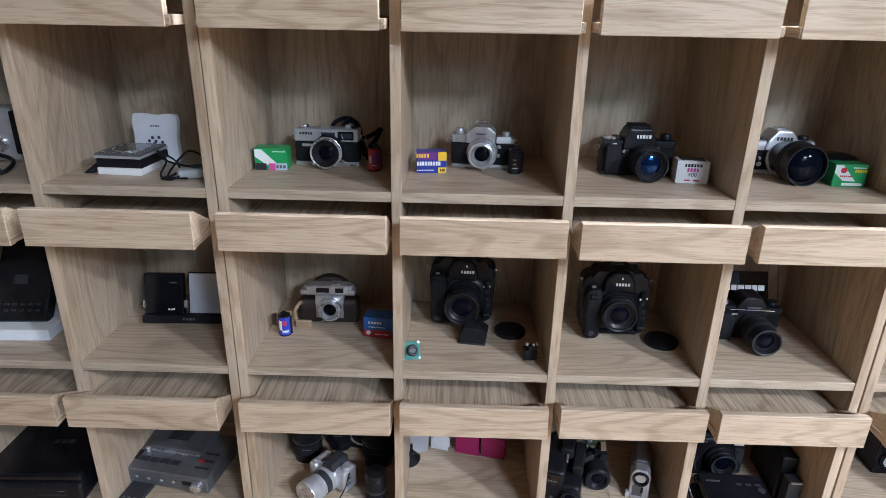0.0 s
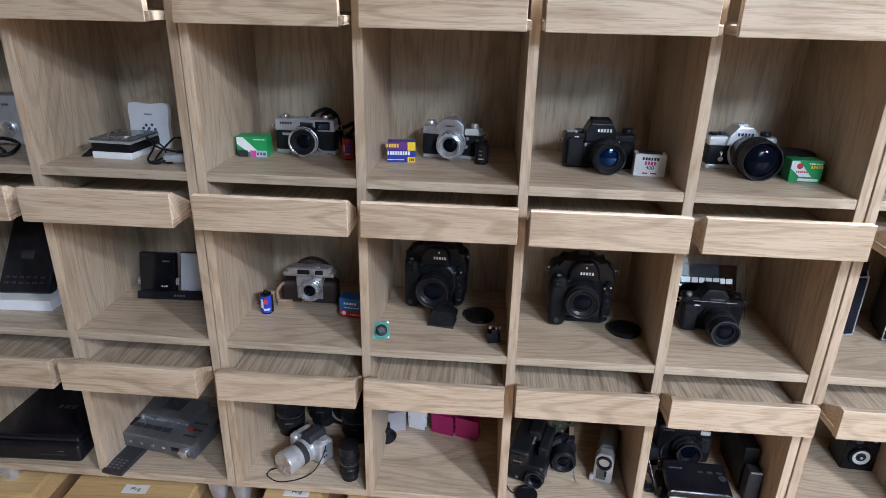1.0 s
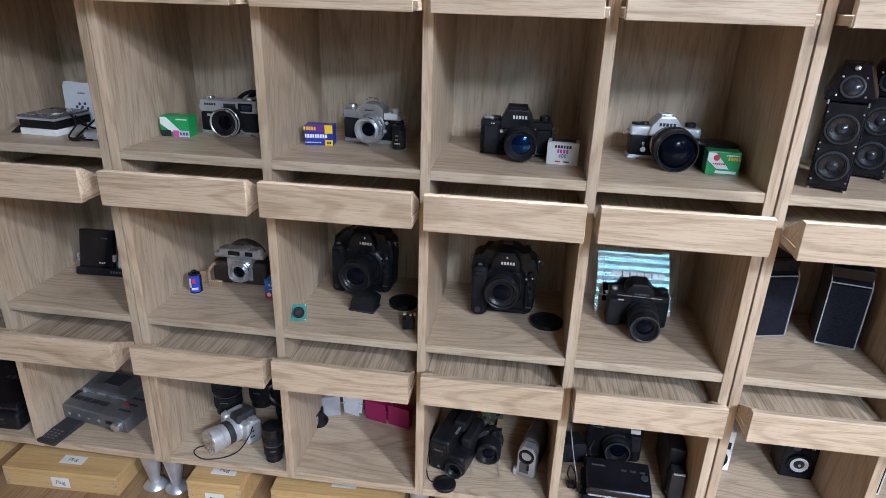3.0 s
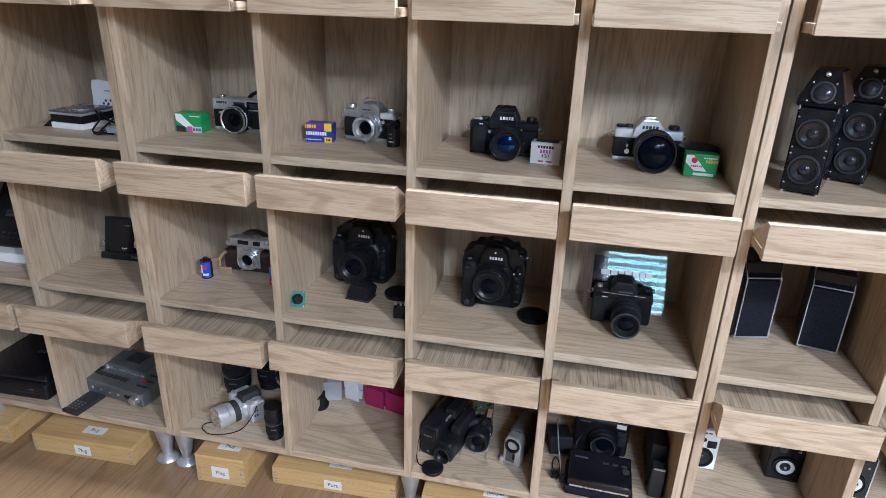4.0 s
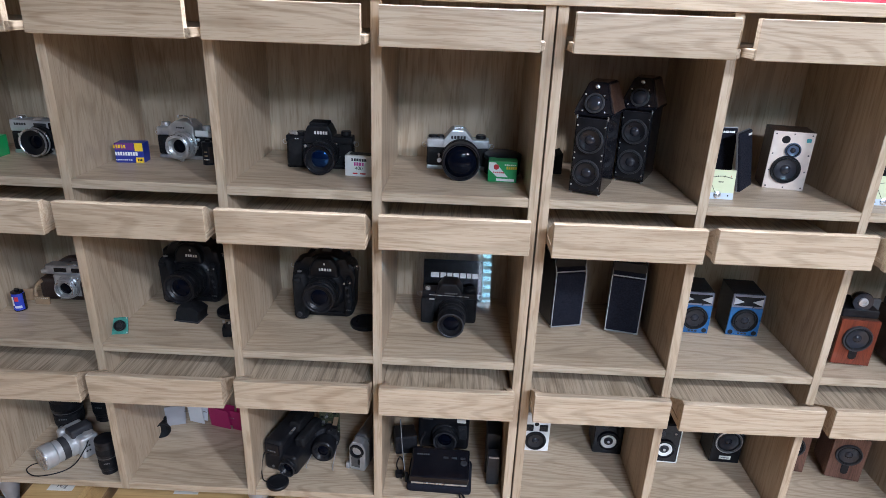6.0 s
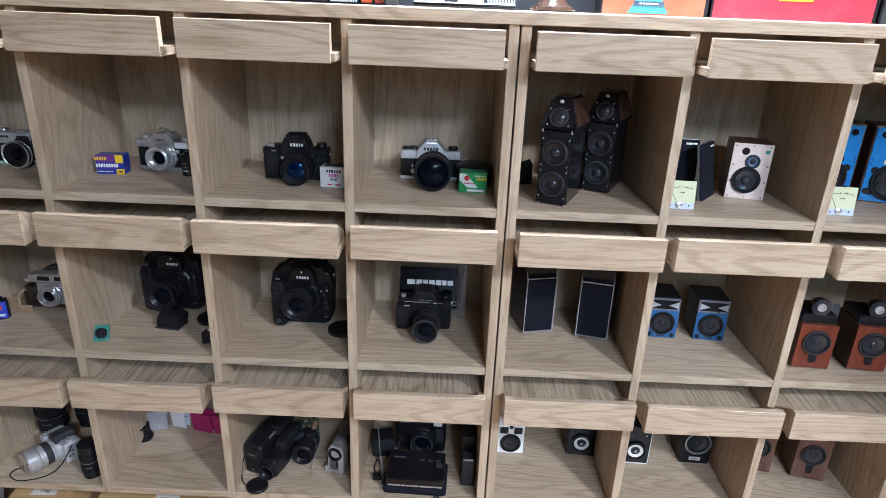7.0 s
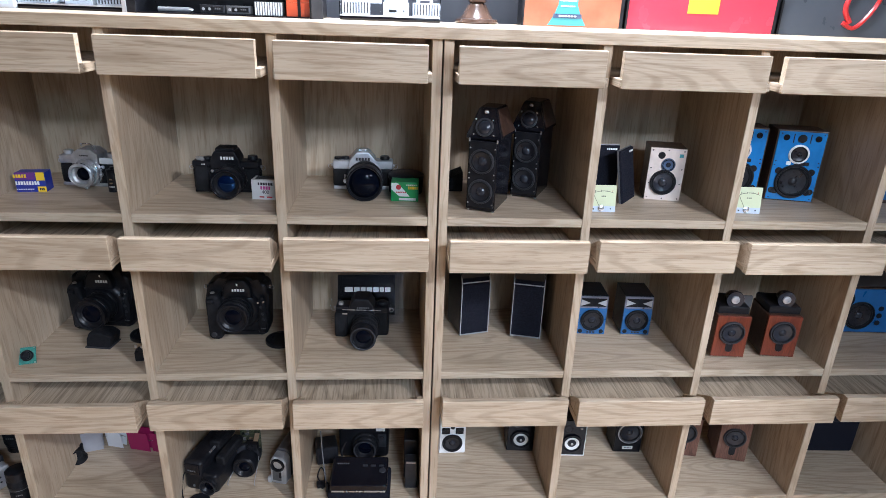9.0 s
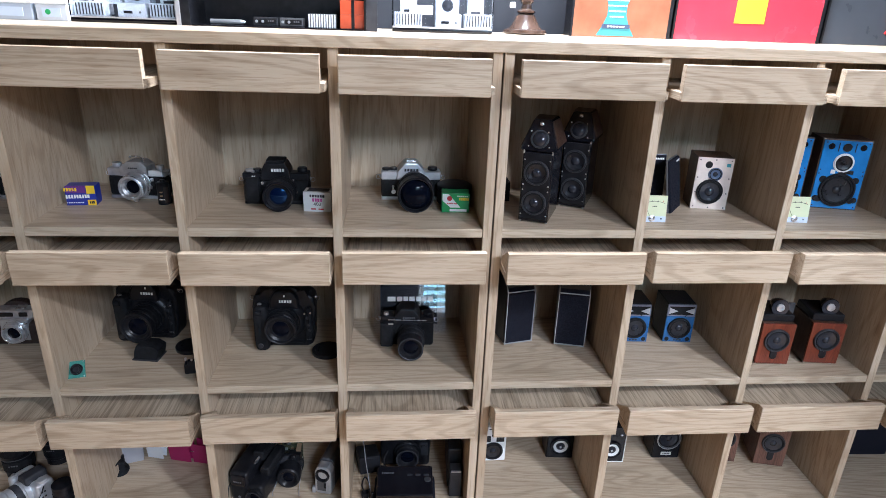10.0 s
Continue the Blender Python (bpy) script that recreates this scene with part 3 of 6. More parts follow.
def grey_deck():
    t = thing("silver_recorder", pose(-0.838, 1.2, Z_A, 0, 0, 6), "silver upright tape recorder with black sides", "recorder")
    P("body", silver, t, B((0, 0.03, 0.052), (0.11, 0.05, 0.104), 0.006, 3))
    P("side_trim", black, t, B((0.058, 0.028, 0.056), (0.016, 0.058, 0.084), 0.005, 3))
    P("dial", chrome, t, LA((0.02, 0.005, 0.035), [(0.017, 0), (0.017, 0.006), (0.014, 0.008), (0, 0.008)]))
    for k in range(4):
        P("button", grey_metal, t, B((-0.03 + 0.018 * k, 0.003, 0.085), (0.013, 0.005, 0.004), 0.001))
    c = thing("coiled_cable", pose(-0.768, 1.12, Z_A), "black cable coiled loosely on the shelf", "cable")
    P("cable", black, c, TU([(0, 0, 0.006), (-0.03, 0.02, 0.01), (-0.05, -0.01, 0.02), (-0.02, -0.035, 0.012), (0.02, -0.02, 0.006), (0.01, 0.03, 0.016), (-0.03, 0.03, 0.026), (-0.055, 0.0, 0.01), (-0.02, -0.02, 0.02)], 0.004))


grey_deck()


# ---- top row: film cameras ----
def green_carton(x, y, rz, w, label, stripe):
    t = carton(x, y, Z_A, rz, w, 0.042, 0.036, green, label)
    P("printed_flash", carton_white, t, PR([(-w / 2 + 0.001, 0.040), (-w / 2 + 0.014, 0.040), (w / 2 - 0.018, 0.011), (w / 2 - 0.04, 0.011), (-w / 2 + 0.001, 0.026)], -0.0006, 0.001))
    if stripe:
        P("printed_band", ink_black, t, B((-w / 4 - 0.004, 0, 0.007), (w / 2 - 0.01, 0.0016, 0.013), 0))
        P("printed_band", pink, t, B((0.002, 0, 0.007), (0.012, 0.0018, 0.013), 0))
        P("printed_band", paper_blue, t, B((w / 4 + 0.003, 0, 0.007), (w / 2 - 0.008, 0.0016, 0.013), 0))
        bars(t, w / 4 + 0.003, -0.0011, 0.007, 0.02, 0.006, 3, grey_metal)
    else:
        P("printed_seal", ink_red, t, C((-w / 2 + 0.016, 0, 0.031), 0.0055, 0.0011, "y", 0.0001, 16))
        bars(t, -w / 2 + 0.021, -0.0009, 0.020, 0.022, 0.003, 6, ink_red)
        bars(t, w / 4 + 0.003, -0.0004, 0.030, 0.022, 0.006, 5, yellow)
        P("printed_band", carton_white, t, B((0.006, 0, 0.005), (w - 0.022, 0.0016, 0.005), 0))
    bars(t, w / 4, -0.0004, 0.036, 0.024, 0.0025, 6)
    return t


green_carton(-0.285, 1.184, 2, 0.062, "green and white film carton with a pink and black band", True)
green_carton(0.7915, 1.158, -3, 0.058, "green film carton with a diagonal white flash", False)


def rangefinder():
    t = thing("rangefinder_camera", pose(-0.186, 1.226, Z_A, 0, 0, -1) @ Matrix.Scale(1.03, 4), "silver and black rangefinder film camera with a worn strap", "camera", "film cameras on the shelves")
    w, h, d = 0.122, 0.071, 0.034
    P("body", leather, t, B((0, d / 2, 0.027), (w, d, 0.04), 0.006, 3))
    P("base_plate", chrome, t, B((0, d / 2, 0.0045), (w, d, 0.009), 0.003))
    tp = P("top_plate", silver, t, B((0, d / 2, 0.0585), (w, d, 0.024), 0.004, 3))
    P("finder_window", gloss, tp, B((0.037, 0, 0.0585), (0.03, 0.0022, 0.016), 0.0006))
    P("finder_glass", smoke, tp, B((0.04, -0.0008, 0.0585), (0.02, 0.002, 0.010), 0.0003))
    P("frame_window", dark_grey, tp, B((0.004, 0, 0.0585), (0.026, 0.002, 0.012), 0.0006))
    bars(tp, -0.038, -0.0006, 0.062, 0.026, 0.0045, 5, ink_black)
    P("name_plate", silver, t, B((-0.034, -0.0004, 0.040), (0.024, 0.0012, 0.005), 0.0002))
    knob(t, "rewind_knob", -0.044, d / 2, 0.0705, 0.009, 0.006, chrome)
    knob(t, "shutter_button", 0.04, d / 2, 0.0705, 0.006, 0.006, chrome)
    knob(t, "frame_counter", 0.052, d / 2, 0.0705, 0.007, 0.003, black)
    P("hot_shoe", chrome, t, B((-0.004, d / 2, 0.0715), (0.021, 0.018, 0.003), 0.0005))
    lens(t, 0.004, 0.031, 0, [(0.029, 0.010), (0.026, 0.010), (0.028, 0.012)], 0.0165, black, lens_glass, chrome)
    P("lens_ring", chrome, t, LA((0.004, -0.019, 0.031), [(0.027, 0), (0.0292, 0.001), (0.0292, 0.004), (0.027, 0.005)]))
    P("focus_lever", chrome, t, B((0.034, -0.012, 0.012), (0.012, 0.006, 0.003), 0.001, 1, Matrix.Rotation(radians(35), 4, "Y")))
    lugs(t, w, d / 2, 0.056)
    s = thing("camera_strap", pose(-0.137, 1.274, Z_A) @ Matrix.Diagonal((0.92, 0.88, 0.81, 1)), "black woven camera strap bunched behind a camera", "strap")
    P("strap", navy_cloth, s, TU([(-0.05, -0.01, 0.078), (-0.045, 0.01, 0.094), (-0.02, 0.012, 0.105), (0.0, 0.0, 0.098), (0.008, -0.005, 0.075), (0.02, 0.0, 0.06), (0.045, 0.0, 0.072), (0.056, 0.005, 0.08), (0.045, 0.005, 0.055), (0.028, 0.0, 0.03), (0.03, -0.02, 0.008)], 0.005), TU([(-0.03, -0.01, 0.075), (-0.015, 0.005, 0.1), (0.004, 0.008, 0.09), (0.012, 0.01, 0.05), (0.02, 0.01, 0.01)], 0.006))


rangefinder()
canister(-0.090, 1.203, Z_A, red, "red and purple film canister standing on the shelf", art=((purple, 0.008, 0.036, -8, 40), (paper_blue, 0.016, 0.03, -40, -22)))


def blue_carton():
    t = carton(0.021, 1.188, Z_A, 6, 0.057, 0.040, 0.034, carton_blue, "blue, purple and yellow film carton")
    w = 0.057
    P("printed_band", purple, t, B((-0.008, 0, 0.034), (w - 0.02, 0.0014, 0.015), 0))
    P("printed_band", yellow, t, B((w / 2 - 0.0085, 0, 0.033), (0.016, 0.0014, 0.017), 0))
    P("printed_band", yellow, t, B((w / 2 - 0.0085, 0, 0.006), (0.016, 0.0014, 0.011), 0))
    bars(t, -0.018, -0.0009, 0.034, 0.026, 0.007, 5, yellow)
    bars(t, -0.006, -0.0004, 0.019, 0.046, 0.0075, 9, ink_white)
    bars(t, -0.012, -0.0004, 0.006, 0.034, 0.002, 8, ink_white)
    bars(t, w / 2 - 0.0085, -0.0009, 0.006, 0.01, 0.005, 3, ink_black)


blue_carton()


def leaf_shutter_slr():
    t = thing("vintage_reflex_camera", pose(0.118, 1.236, Z_A, 0, 0, -5) @ Matrix.Scale(0.96, 4), "vintage chrome reflex film camera with a silver lens", "camera", "film cameras on the shelves")
    w, d = 0.128, 0.034
    P("body", leather, t, B((0, d / 2, 0.030), (w, d, 0.046), 0.008, 3))
    P("base_plate", silver_old, t, B((0, d / 2, 0.004), (w - 0.002, d + 0.001, 0.008), 0.003))
    P("top_plate", silver_old, t, B((-0.038, d / 2, 0.0605), (0.05, d, 0.018), 0.004, 3))
    tp = P("top_plate", silver_old, t, B((0.045, d / 2, 0.0575), (0.037, d, 0.012), 0.003, 3))
    P("meter_window", white, tp, B((0.043, -0.001, 0.0605), (0.03, 0.004, 0.013), 0.0015))
    P("prism", silver_old, t, PR([(-0.034, 0.052), (0.026, 0.052), (0.026, 0.074), (0.012, 0.085), (-0.016, 0.085), (-0.034, 0.071)], -0.004, 0.04, 0.002))
    bars(t, -0.004, -0.0045, 0.071, 0.02, 0.003, 5, ink_black)
    knob(t, "wind_knob", -0.048, d / 2, 0.0695, 0.010, 0.009, silver_old)
    knob(t, "rewind_knob", 0.047, d / 2, 0.0635, 0.009, 0.011, silver_old)
    knob(t, "shutter_button", -0.03, d / 2 - 0.006, 0.0695, 0.004, 0.007, chrome)
    P("accessory_bracket", chrome, t, TU([(0.018, 0.01, 0.078), (0.01, 0.008, 0.094), (-0.012, 0.008, 0.095), (-0.014, 0.012, 0.09)], 0.0014))
    P("lens_mount", silver_old, t, B((-0.001, -0.003, 0.045), (0.05, 0.008, 0.018), 0.002))
    lens(t, 0.0, 0.034, 0, [(0.031, 0.006), (0.029, 0.012), (0.027, 0.014)], 0.018, silver_old, lens_glass, chrome)
    P("aperture_ring", silver_old, t, LA((0, -0.034, 0.034), [(0.0265, -0.002), (0.0265, 0.001), (0.0245, 0.0022), (0.0235, 0.001), (0.021, 0.002), (0.020, 0.0)]), label="engraved silver aperture ring")
    P("setting_tab", chrome, t, B((0.003, -0.022, 0.003), (0.006, 0.012, 0.005), 0.001))
    P("setting_tab", chrome, t, B((0.033, -0.01, 0.03), (0.006, 0.008, 0.006), 0.001))
    P("sync_knob", chrome, t, C((0.034, 0.0, 0.046), 0.004, 0.004, "y"))
    lugs(t, w, d / 2, 0.056)


leaf_shutter_slr()
canister(0.180, 1.206, Z_A, black, "black and brown film canister standing on the shelf", art=((tan, 0.010, 0.013, -20, 10), (tan, 0.018, 0.021, -20, 10), (tan, 0.026, 0.029, -20, 10), (brown, 0.005, 0.038, 20, 70)))


def pro_slr():
    t = thing("black_reflex_camera", pose(0.413, 1.206, Z_A, 0, 0, 0) @ Matrix.Scale(0.96, 4), "black metal reflex film camera with a blue-coated lens", "camera", "film cameras on the shelves")
    w, d = 0.144, 0.036
    P("body", leather, t, B((0, d / 2, 0.031), (w, d, 0.052), 0.008, 3))
    P("base_plate", black, t, B((0, d / 2, 0.004), (w - 0.002, d, 0.008), 0.003))
    P("top_plate", black, t, B((0, d / 2, 0.063), (w, d, 0.016), 0.004, 3))
    P("grip", black_soft, t, B((-0.05, -0.004, 0.034), (0.03, 0.012, 0.058), 0.005, 3))
    P("prism", black, t, PR([(-0.031, 0.056), (0.031, 0.056), (0.031, 0.076), (0.022, 0.094), (-0.022, 0.094), (-0.031, 0.076)], -0.006, 0.044, 0.003))
    P("prism_cap", black_soft, t, B((0.0, 0.02, 0.096), (0.04, 0.04, 0.008), 0.003, 3))
    bars(t, 0.006, -0.0068, 0.0795, 0.030, 0.0066, 5, ink_white)
    bars(t, -0.048, -0.0004, 0.0625, 0.009, 0.005, 2, ink_white)
    knob(t, "shutter_dial", -0.03 - 0.012, d / 2, 0.071, 0.0095, 0.006, black)
    knob(t, "advance_lever", -0.058, d / 2, 0.071, 0.010, 0.005, chrome)
    knob(t, "rewind_knob", 0.056, d / 2, 0.071, 0.011, 0.010, black)
    knob(t, "shutter_button", -0.05, d / 2 - 0.012, 0.071, 0.004, 0.005, chrome)
    P("self_timer", chrome, t, C((-0.029, -0.0005, 0.049), 0.0035, 0.004, "y"))
    P("lens_release", chrome, t, C((0.042, -0.0005, 0.030), 0.0045, 0.006, "y"))
    P("sync_socket", chrome, t, C((0.037, -0.0005, 0.056), 0.0028, 0.003, "y"))
    lens(t, 0.012, 0.034, 0, [(0.033, 0.008), (0.031, 0.014), (0.0325, 0.016), (0.0315, 0.022)], 0.0225, black, blue_glass, gloss)
    lugs(t, w, d / 2, 0.056)


pro_slr()


def white_carton():
    t = carton(0.503, 1.156, Z_A, -6, 0.058, 0.042, 0.034, carton_white, "white film carton with black and red print")
    bars(t, 0, -0.0004, 0.034, 0.032, 0.0055, 6, ink_black)
    bars(t, 0, -0.0004, 0.0255, 0.022, 0.007, 4, pink)
    words(t, "400", pose(0, -0.0006, 0.0165, 90, 0, 0), 0.0105, ink_black)
    bars(t, 0, -0.0004, 0.006, 0.032, 0.0026, 2, ink_red)
    P("printed_top", dark_grey, t, B((0, 0.018, 0.0425), (0.044, 0.02, 0.0012), 0))


white_carton()


def silver_slr():
    t = thing("silver_reflex_camera", pose(0.700, 1.243, Z_A, 0, 0, 1) @ Matrix.Scale(0.965, 4), "silver reflex film camera with a huge bulging wide lens", "camera", "film cameras on the shelves")
    w, d = 0.137, 0.036
    P("body", leather, t, B((0, d / 2, 0.029), (w, d, 0.044), 0.008, 3))
    P("base_plate", silver, t, B((0, d / 2, 0.0045), (w - 0.001, d, 0.009), 0.003))
    P("top_plate", silver, t, B((0, d / 2, 0.058), (w, d, 0.02), 0.005, 3))
    P("prism", silver, t, PR([(-0.034, 0.050), (0.034, 0.050), (0.030, 0.070), (0.014, 0.089), (-0.014, 0.089), (-0.030, 0.070)], -0.006, 0.042, 0.003))
    bars(t, 0, -0.0068, 0.0735, 0.034, 0.0065, 5, ink_black)
    P("hot_shoe", chrome, t, B((0, 0.02, 0.0905), (0.021, 0.02, 0.004), 0.0006))
    knob(t, "shutter_dial", -0.04, d / 2, 0.068, 0.0085, 0.006, black)
    knob(t, "advance_lever", -0.056, d / 2, 0.068, 0.010, 0.005, black)
    knob(t, "rewind_knob", 0.05, d / 2, 0.068, 0.011, 0.008, black)
    P("self_timer", chrome, t, C((-0.041, -0.0005, 0.034), 0.0028, 0.004, "y"), B((-0.041, -0.004, 0.028), (0.0035, 0.003, 0.014), 0.001), LA((-0.040, -0.0005, 0.021), [(0.0032, 0), (0.0052, 0), (0.0052, 0.002), (0.0032, 0.002)], "y", 16))
    P("lens_mount", silver, t, LA((0.008, 0, 0.034), [(0.036, 0), (0.036, 0.006), (0.032, 0.008)]))
    ln = P("lens", black, t, LA((0.006, -0.006, 0.039), [(0.032, 0), (0.033, 0.02), (0.0385, 0.04), (0.0395, 0.05), (0.0395, 0.086), (0.0385, 0.088), (0.0365, 0.088), (0.034, 0.078), (0, 0.078)], "y", 48))
    P("front_glass", lens_glass, ln, LA((0.006, -0.083, 0.039), [(0.034, 0), (0.031, 0.004), (0.024, 0.009), (0.014, 0.0125), (0, 0.014)], "y", 40))
    P("grip_ring", black_soft, ln, LA((0.006, -0.05, 0.039), [(0.0397, 0), (0.0405, 0.001), (0.0405, 0.016), (0.0397, 0.017)], "y", 48))
    lugs(t, w, d / 2, 0.054)
    c = thing("lens_case", pose(0.795, 1.228, Z_A), "round black lens case standing behind a film carton", "case")
    P("bowl", black_soft, c, LA((0, 0, 0), [(0.034, 0), (0.037, 0.003), (0.038, 0.034)], "z", 32))
    P("lid", black, c, LA((0, 0, 0.034), [(0.039, 0), (0.039, 0.008), (0.034, 0.011), (0, 0.012)], "z", 32))


silver_slr()


# ---- loudspeakers ----
def driver(parent, x, z, y, r, cone=cone_black, ring=black, cap=cone_gloss, cap_r=0.3, name="driver"):
    """A loudspeaker unit on a baffle: basket ring > cone, dust cap."""
    k = min(0.005, r * 0.22)
    dr = P(name, ring, parent, LA((x, y, z), [(r * 1.14, -0.001), (r * 1.14, k * 0.7), (r * 1.1, k), (r * 1.0, k), (r * 0.97, k * 0.6), (r * 0.97, -0.001)], "y", 36))
    P("surround", black_soft, dr, LA((x, y, z), [(r * 0.98, k * 0.55), (r * 0.93, k * 0.95), (r * 0.86, k * 0.95), (r * 0.81, k * 0.6)], "y", 36))
    P("cone", cone, dr, LA((x, y, z), [(r * 0.82, k * 0.62), (r * 0.6, k * 0.35), (r * cap_r, 0.0006), (0, 0.0004)], "y", 36))
    P("dust_cap", cap, dr, LA((x, y, z), [(r * cap_r, 0.0006), (r * cap_r * 0.85, k * 0.5), (r * cap_r * 0.5, k * 0.85), (0, k)], "y", 24))
    return dr


def screws(parent, pts, y, mat=chrome, r=0.0016):
    for x, z in pts:
        P("screw", mat, parent, LA((x, y, z), [(r, 0), (r, 0.0006), (r * 0.6, 0.001), (0, 0.001)], "y", 10))


def tower(x, y, rz):
    t = thing("tower_loudspeaker", pose(x, y, Z_A, 0, 0, rz) @ Matrix.Scale(0.98, 4), "glossy black tower loudspeaker with a faceted head", "loudspeaker", "tower loudspeakers")
    w, d, h = 0.062, 0.11, 0.146
    P("cabinet", gloss, t, B((0, d / 2, 0.004 + h / 2), (w, d, h), 0.002))
    P("baffle", black, t, B((0, 0.0, 0.006 + h / 2), (w - 0.006, 0.006, h - 0.008), 0.0015))
    for z in (0.045, 0.108):
        driver(t, 0, z, -0.0035, 0.0225, cone_black, dark_grey, cone_gloss, 0.42)
        screws(t, [(-0.026, z + 0.026), (0.026, z + 0.026), (-0.026, z - 0.026), (0.026, z - 0.026)], -0.003)
    for sx, sy in ((-1, 0), (1, 0), (-1, 1), (1, 1)):
        P("spike_foot", chrome, t, LA((sx * (w / 2 - 0.004), 0.006 + sy * (d - 0.012), 0), [(0.0015, 0), (0.003, 0.003), (0.003, 0.006)], "z", 10))
    for sx in (-1, 1):
        P("edge_rod", chrome, t, C((sx * (w / 2 - 0.002), -0.001, 0.146), 0.0016, 0.01, "z", 0.0002, 8))
    # the head: a tapering block with slanted sides
    bm = bmesh.new()
    z0, z1 = 0.152, 0.213
    lo = [(-0.036, -0.004), (0.036, -0.004), (0.04, 0.10), (-0.04, 0.10)]
    hi = [(-0.017, 0.018), (0.017, 0.018), (0.022, 0.085), (-0.022, 0.085)]
    vl = [bm.verts.new((a, b, z0)) for a, b in lo]
    vm = [bm.verts.new((a, b, z0 + 0.006)) for a, b in lo]
    vh = [bm.verts.new((a, b, z1)) for a, b in hi]
    for ra, rb in ((vl, vm), (vm, vh)):
        for k in range(4):
            bm.faces.new((ra[k], ra[(k + 1) % 4], rb[(k + 1) % 4], rb[k]))
    bm.faces.new(vl[::-1])
    bm.faces.new(vh)
    bmesh.ops.bevel(bm, geom=bm.edges[:], offset=0.002, segments=2, affect="EDGES")
    head = part("head", bm, gloss, t, "faceted black head")
    for sx in (-1, 1):
        bm = bmesh.new()
        vs = [bm.verts.new(p) for p in ((sx * 0.0365, 0.008, z0 + 0.008), (sx * 0.0398, 0.092, z0 + 0.008), (sx * 0.0228, 0.08, z1 - 0.004), (sx * 0.0185, 0.024, z1 - 0.004))]
        f = bm.faces.new(vs)
        out = bmesh.ops.extrude_face_region(bm, geom=[f])
        bmesh.ops.translate(bm, vec=(sx * 0.0015, 0, 0.0005), verts=[v for v in out["geom"] if isinstance(v, bmesh.types.BMVert)])
        part("side_panel", bm, walnut, head, "dark brown veneered side panel")
    lean = Matrix.Rotation(radians(-18), 4, "X")
    P("midrange", dark_grey, head, LA((0, 0.0015, 0.176), [(0.0185, 0), (0.0185, 0.003), (0.016, 0.0035), (0.0145, 0.002)], "y", 32, lean))
    P("midrange_dome", cone_gloss, head, LA((0, 0.0015, 0.176), [(0.015, 0.001), (0.012, 0.0055), (0.006, 0.008), (0, 0.0085)], "y", 24, lean))
    P("tweeter", chrome, head, LA((0, 0.0115, 0.205), [(0.0042, 0), (0.004, 0.003), (0.002, 0.0042), (0, 0.0044)], "y", 16, lean))
    screws(head, [(-0.021, 0.162), (0.021, 0.162), (-0.017, 0.192), (0.017, 0.192)], -0.0035)


tower(0.944, 1.092, -24)
tower(1.053, 1.198, -26)
b = thing("black_block", pose(0.893, 1.24, Z_A, 0, 0, 0), "low black wedge-shaped box in the shelf corner", "box")
P("wedge", black_soft, b, PR([(-0.015, 0), (0.03, 0), (0.03, 0.045), (-0.015, 0.025)], 0, 0.06, 0.002))


def monitor_pale():
    t = thing("bookshelf_loudspeaker", pose(1.369, 1.197, Z_A, 0, 0, -13) @ Matrix.Scale(0.97, 4), "small brown loudspeaker with a pale pinkish wood baffle", "loudspeaker", "miniature bookshelf loudspeakers")
    w, d, h = 0.08, 0.075, 0.122
    P("cabinet", walnut, t, B((0, d / 2, h / 2), (w, d, h), 0.0012))
    P("baffle", pale_baffle, t, B((0, -0.001, h / 2), (w - 0.001, 0.004, h - 0.001), 0.0008))
    driver(t, -0.003, 0.043, -0.0032, 0.0255, cone_gloss, black, cone_gloss, 0.4)
    driver(t, 0.003, 0.084, -0.0032, 0.0135, cone_blue, cone_blue, cone_gloss, 0.4, "tweeter")
    P("port", black, t, C((-0.014, -0.002, 0.105), 0.008, 0.0015, "y", 0.0003))
    P("badge", teal, t, C((0.029, -0.002, 0.106), 0.003, 0.0013, "y", 0.0003, 12), B((0.029, -0.003, 0.106), (0.009, 0.001, 0.008), 0.0002))
    screws(t, [(sx * (w / 2 - 0.006), z) for sx in (-1, 1) for z in (0.006, 0.04, 0.075, 0.116)] + [(0, 0.005), (0, 0.117)], -0.003, dark_grey)


monitor_pale()
for gx, gy, gl, gr, gd in ((1.230, 1.214, -7, 0, "black cloth speaker grille leaning upright with a silver edge"), (1.293, 1.190, -10, 52, "black cloth speaker grille standing turned aside")):
    g = thing("speaker_grille", pose(gx, gy, Z_A, gl, 0, gr), gd, "speaker grille", "loose speaker grilles")
    P("cloth", navy_cloth, g, B((0, 0.004, 0.058), (0.08, 0.008, 0.116), 0.003))
    P("frame", grey_metal, g, B((0, 0.0075, 0.0585), (0.083, 0.004, 0.118), 0.001))
    bars(g, 0.022, -0.0004, 0.108, 0.024, 0.004, 6, ink_white)


